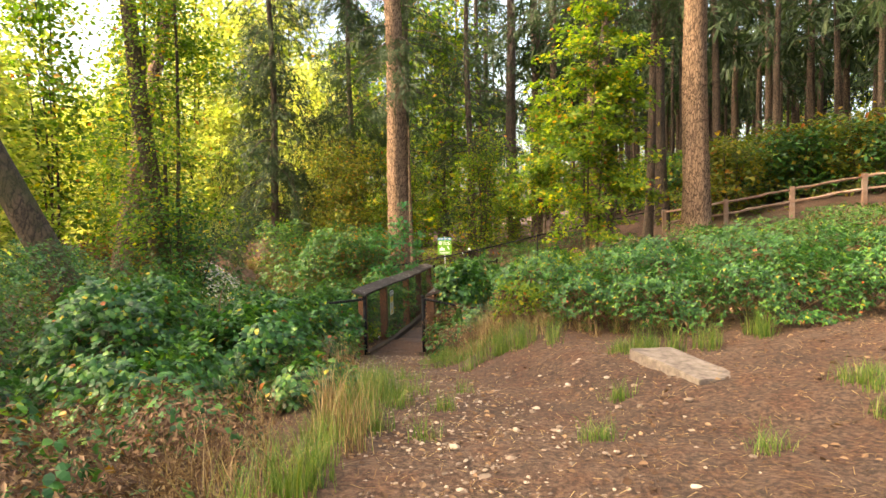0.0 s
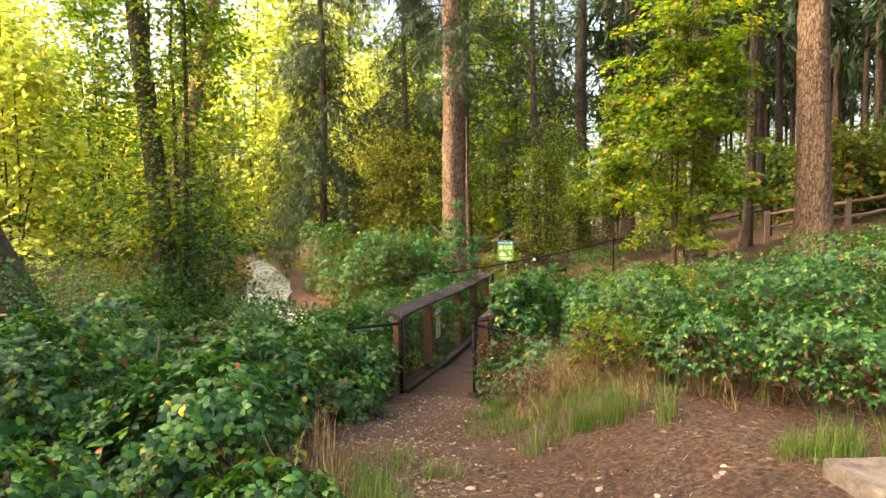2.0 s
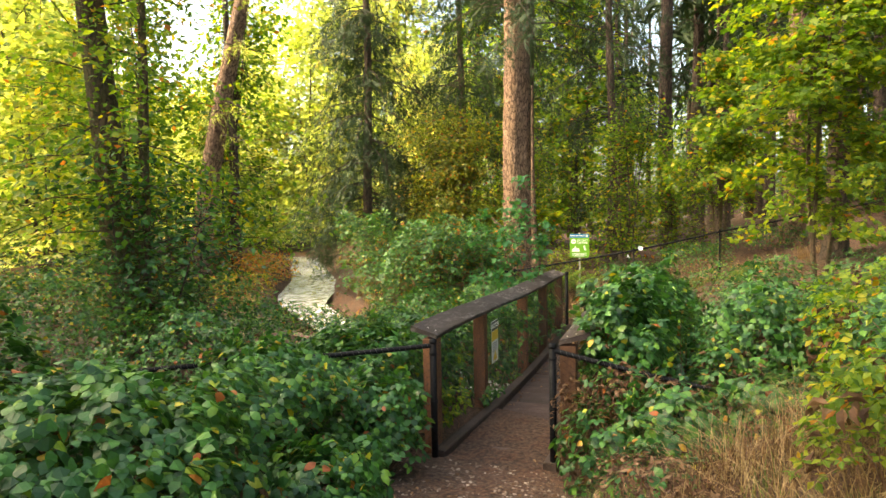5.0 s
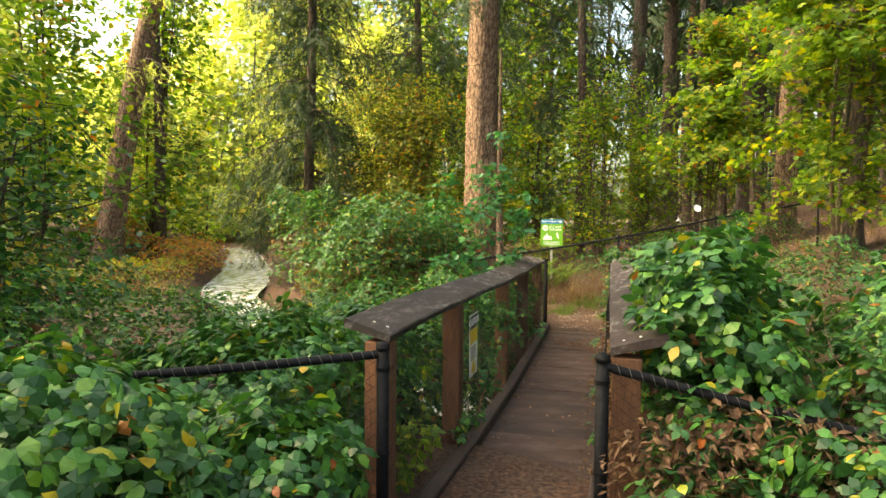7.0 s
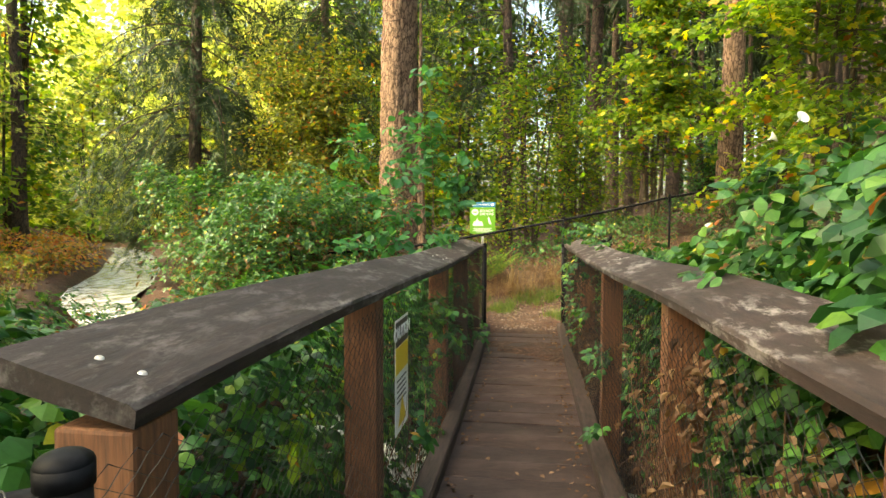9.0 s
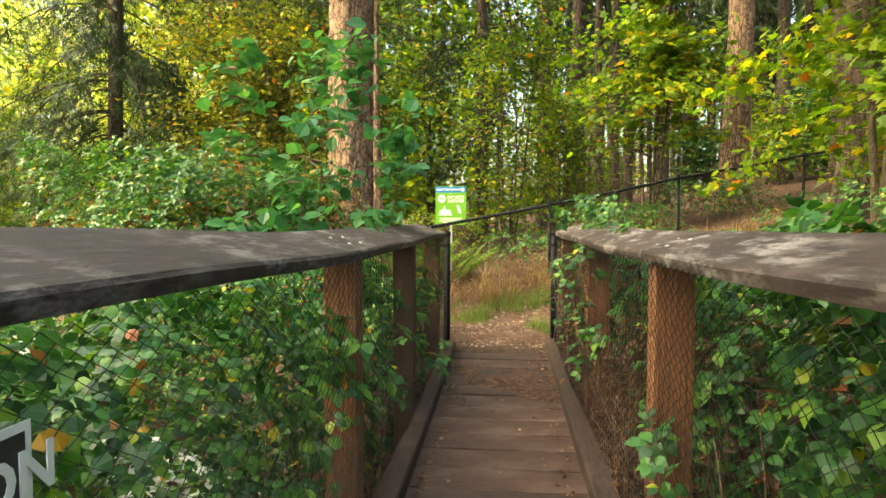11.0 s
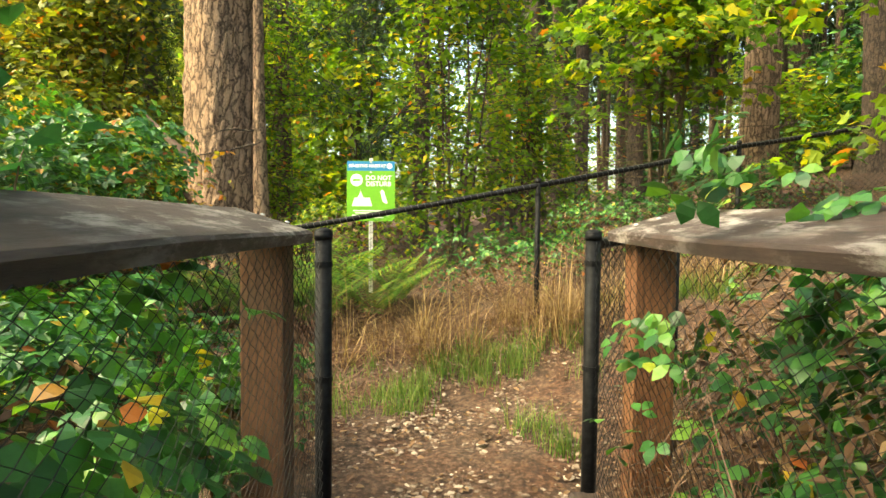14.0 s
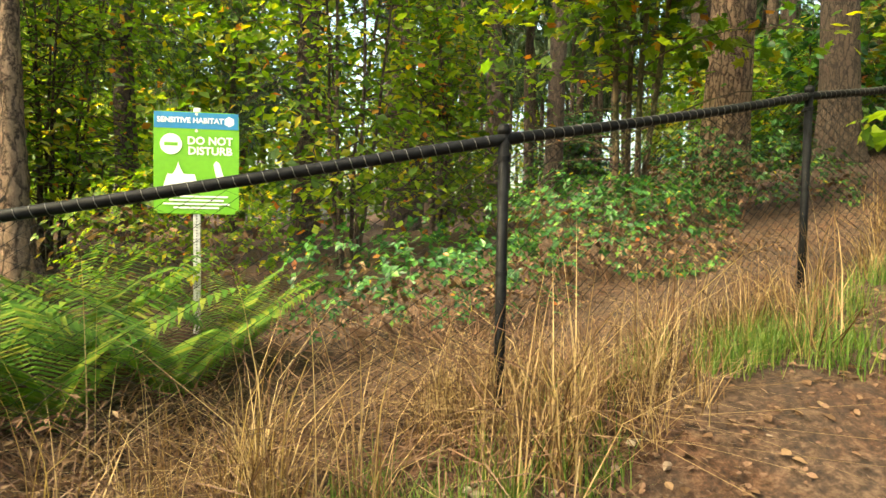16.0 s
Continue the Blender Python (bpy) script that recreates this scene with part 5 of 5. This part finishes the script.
dl = np.concatenate([np.stack([np.where(rng.random(420) < 0.5, XL + 0.13 + np.abs(rng.normal(size=420)) * 0.07, XR - 0.13 - np.abs(rng.normal(size=420)) * 0.07), rng.uniform(0.2, 8.2, 420)], -1), np.stack([rng.uniform(XL + 0.1, XR - 0.1, 90), rng.uniform(0.2, 8.2, 90)], -1)])
dz = np.array([deck_z(q) for q in dl[:, 1]]) + 0.012
tagged(array_mesh("deck_litter", *leaf_arrays(np.column_stack([dl, dz]), 0.04 * rng.uniform(0.4, 1.3, len(dl)), LEAF_OVAL, 0.3), DRYLEAF), "dry leaves and needles swept along the deck edges", "litter", kind="stuff")

# a bare stick standing in the brambles, and a log by the water
p, rad = limb((-0.93, -5.1, 0.75), (0.12, 0.05, 1), 1.25, 0.022, 0.15, 8)
tagged(array_mesh("dead_stick", *tube_arrays(p, rad, 8), CANE, None, "", True), "bare brown stick standing in the brambles", "stick")
p = np.stack([np.linspace(-9.5, -4.2, 10), np.linspace(8.6, 7.6, 10), -0.55 + 0.05 * np.sin(np.arange(10))], -1)
tagged(array_mesh("fallen_log", *tube_arrays(p, np.linspace(0.12, 0.08, 10), 10), RAILW, None, "", True), "pale fallen log lying across the stream bank", "log")

# ---------- distant forest ----------
PROTO = [fir(40 + 6 * i, 40 + 3 * i, 0.32 + 0.08 * i, 24, "straight dark fir trunk in the stand", BARKDARK, lean=(0.008 * (i - 1), 0), branch_from=9, branches=28, sprigs=22, sprig=1.0, reach=3.2, snags=10, spray=SPRIG, sides=3) for i in range(4)]
rf = np.random.default_rng(21)
placed = []
for _ in range(900):
    if len(placed) > 100:
        break
    x, y = rf.uniform(3, 62), rf.uniform(15, 78)
    if x < 0.12 * (y - 10) or any((x - a) ** 2 + (y - b) ** 2 < 7 for a, b in placed) or (x < 11 and y < 20):
        continue
    placed.append((x, y))
    copy_thing(PROTO[len(placed) % 4], pose(x, y, float(height(x, y)) - 0.1, 0, 0, rf.uniform(0, 360)))
for _ in range(60):
    x, y = rf.uniform(-18, 6), rf.uniform(30, 75)
    if abs(x + 0.55 * y) < 5 or any((x - a) ** 2 + (y - b) ** 2 < 16 for a, b in placed) or x < -0.45 * y + 4:
        continue
    placed.append((x, y))
    copy_thing(PROTO[len(placed) % 4], pose(x, y, float(height(x, y)) - 0.1, 0, 0, rf.uniform(0, 360)))

# Unseen firs behind and to the left, added to keep sun and sky off the foreground.
SHADE = fir(-13, -9, 0.6, 25, "tall dense fir added to hold back sun and sky light", BARKDARK, branch_from=4.5, branches=80, sprigs=46, sprig=0.72, reach=4.2, snags=4, spray=FEATHER, sides=3)
for i, (x, y) in enumerate(((-17, -4), (-12, -6.5), (-14.5, 0.5), (-18, -3), (-20, -12), (-11, -18), (-5, -25), (8, -26), (17, -22), (22, -12), (-17, -15), (17, -8), (-19, 3))):
    copy_thing(SHADE, pose(x, y, float(height(x, y)) - 0.1, 0, 0, 67 * i))

# Background copies on the right, added to darken the bright gaps between trunks.
for i, (x, y) in enumerate(((23, 22), (29, 18), (34, 26), (27, 29), (39, 20), (33, 14), (42, 29), (25, 15), (37, 34))):
    copy_thing(SHADE, pose(x, y, float(height(x, y)) - 0.1, 0, 0, 83 * i))

rd = np.random.default_rng(5)
for i in range(420):
    if len(placed) > 170:
        break
    a, dist = radians(rd.uniform(4, 40)), rd.uniform(34, 85)
    x, y = 2 + dist * math.sin(a), -10 + dist * math.cos(a)
    if any((x - p) ** 2 + (y - q) ** 2 < 2.5 for p, q in placed):
        continue
    placed.append((x, y))
    copy_thing(PROTO[i % 4], pose(x, y, float(height(x, y)) - 0.1, 0, 0, rd.uniform(0, 360)))
# firs added at the right edge of view to shade the bank and fence slope
for i, (x, y) in enumerate(((14.5, 5), (13.5, 0), (17, 10), (19, 4), (21, -2), (22, 15))):
    copy_thing(SHADE, pose(x, y, float(height(x, y)) - 0.1, 0, 0, 57 * i))

UNDER = [shrub("understorey_shrub", "shaded olive understorey shrub among the firs", "shrub", 30 + 5 * i, 30 + i, 0.2 + float(height(30 + 5 * i, 30 + i)), 3.4 + float(height(30 + 5 * i, 30 + i)), 2.6, (OLIVE, YGREEN, GREEN)[i], 1400, 0.21, 4, LEAF_RHOMB, clump=0.25, group="understorey", sides=3) for i in range(3)]
for k in range(60):
    x, y = rf.uniform(2, 34), rf.uniform(17, 40)
    if x < 0.1 * (y - 12) or (x < 12 and k % 2):
        continue
    copy_thing(UNDER[k % 3], pose(x, y, float(height(x, y)) - 0.05, 0, 0, rf.uniform(0, 360)))
for k in range(40):
    x, y = rf.uniform(9.5, 26), rf.uniform(9.5, 18)
    if y < np.interp(x, [p[0] for p in FP], [p[1] for p in FP]) + 2.8:
        continue
    copy_thing(UNDER[(k % 2) * 2], pose(x, y, float(height(x, y)) - 0.3, 0, 0, rf.uniform(0, 360)))
# Sunlight on these trees comes largely from their bright GOLD leaves.
SUNNY = [shrub("golden_tree", "golden-green tree across the stream, sunny look mostly from leaf colour", "tree", -40 - 5 * i, 40, 0.2, 14.0 + 2.5 * i, 4.6, (GOLD, GOLD, YGREEN)[i], 5200, 0.36, 4, LEAF_RHOMB, BARKDARK, 0.6, "sunlit trees", 0.05, 3) for i in range(3)]
for k in range(64):
    x, y = rf.uniform(-58, -11), rf.uniform(9, 62)
    g = float(stream_gap(np.array(x), np.array(y)))
    if g < 3.6 or x > -0.62 * y + 1 or math.hypot(x + 17, y - 14.9) < 3 or (x > -17 and y < 16):
        continue
    copy_thing(SUNNY[k % 3], pose(x, y, float(height(x, y)), 0, 0, rf.uniform(0, 360)))
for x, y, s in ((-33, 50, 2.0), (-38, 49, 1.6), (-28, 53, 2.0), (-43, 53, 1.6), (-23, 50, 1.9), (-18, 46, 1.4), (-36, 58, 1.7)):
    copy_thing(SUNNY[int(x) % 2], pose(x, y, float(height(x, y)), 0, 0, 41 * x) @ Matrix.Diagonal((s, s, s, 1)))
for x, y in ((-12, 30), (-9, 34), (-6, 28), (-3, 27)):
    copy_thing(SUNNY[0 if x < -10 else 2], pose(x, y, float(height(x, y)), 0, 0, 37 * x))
# Ring trees on the stream side mix in the gold sun tint, others stay green.
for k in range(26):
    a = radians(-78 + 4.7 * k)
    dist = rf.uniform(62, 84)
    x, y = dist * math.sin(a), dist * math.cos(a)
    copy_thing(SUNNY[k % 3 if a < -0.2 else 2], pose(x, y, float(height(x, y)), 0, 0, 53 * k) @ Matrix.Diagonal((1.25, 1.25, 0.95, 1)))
for x, y, s in ((-19.5, 18.5, 1), (-21.5, 20.2, 1), (-17.0, 20.0, 1), (-15.8, 17.5, 1)):
    bramble(x, y, 1.5, 1.4, float(height(x, y)) + 1.7, "low shrub in bright orange autumn colour", 900, 0.16, AUTUMN, dead=0.1, category="shrub", shape=LEAF_RHOMB)
for x, y in ((-12.5, 11.5), (-14.5, 9.0), (-16.5, 11.0), (-11.5, 8.5), (-18.5, 13.0), (-10.8, 5.5), (-14, 5)):
    bramble(x, y, 1.7, 1.6, float(height(x, y)) + 1.0, "dry tawny undergrowth on the far bank", 1300, 0.12, OLIVE, dead=0.35, category="undergrowth")

# ---------- deck planks ----------
plank_meshes = []
for i in range(6):
    bm = bmesh.new()
    box(bm, -0.55, 0.55, -0.139, 0.139, -0.04, 0, 0.0)
    bmesh.ops.subdivide_edges(bm, edges=[e for e in bm.edges if abs(e.verts[0].co.x - e.verts[1].co.x) > 0.5], cuts=4)
    for v in bm.verts:
        v.co.y += 0.004 * noise.noise(Vector((v.co.x * 4, i * 3.1, v.co.y * 30)))
        v.co.z += 0.004 * noise.noise(Vector((v.co.x * 3, i * 5.7, 0)))
    bmesh.ops.bevel(bm, geom=[e for e in bm.edges if e.calc_face_angle(0) > 1], offset=0.005, segments=1, affect="EDGES")
    me = bpy.data.meshes.new("plank")
    bm.to_mesh(me)
    bm.free()
    me.materials.append(PLANKW)
    plank_meshes.append(me)
y, i = 0.16, 0
while y < BL:
    ob = new("plank", plank_meshes[(i * 5) % 6])
    ob.parent = bridge
    ob.matrix_basis = pose(0.075 + 0.004 * math.sin(i * 2.3), y, deck_z(y) + 0.002 * math.sin(i * 1.7), math.degrees(math.atan2(deck_z(y + 0.1) - deck_z(y - 0.1), 0.2)), 0, 0.25 * math.sin(i * 3.3) + (180 if i % 2 else 0))
    y, i = y + 0.289, i + 1
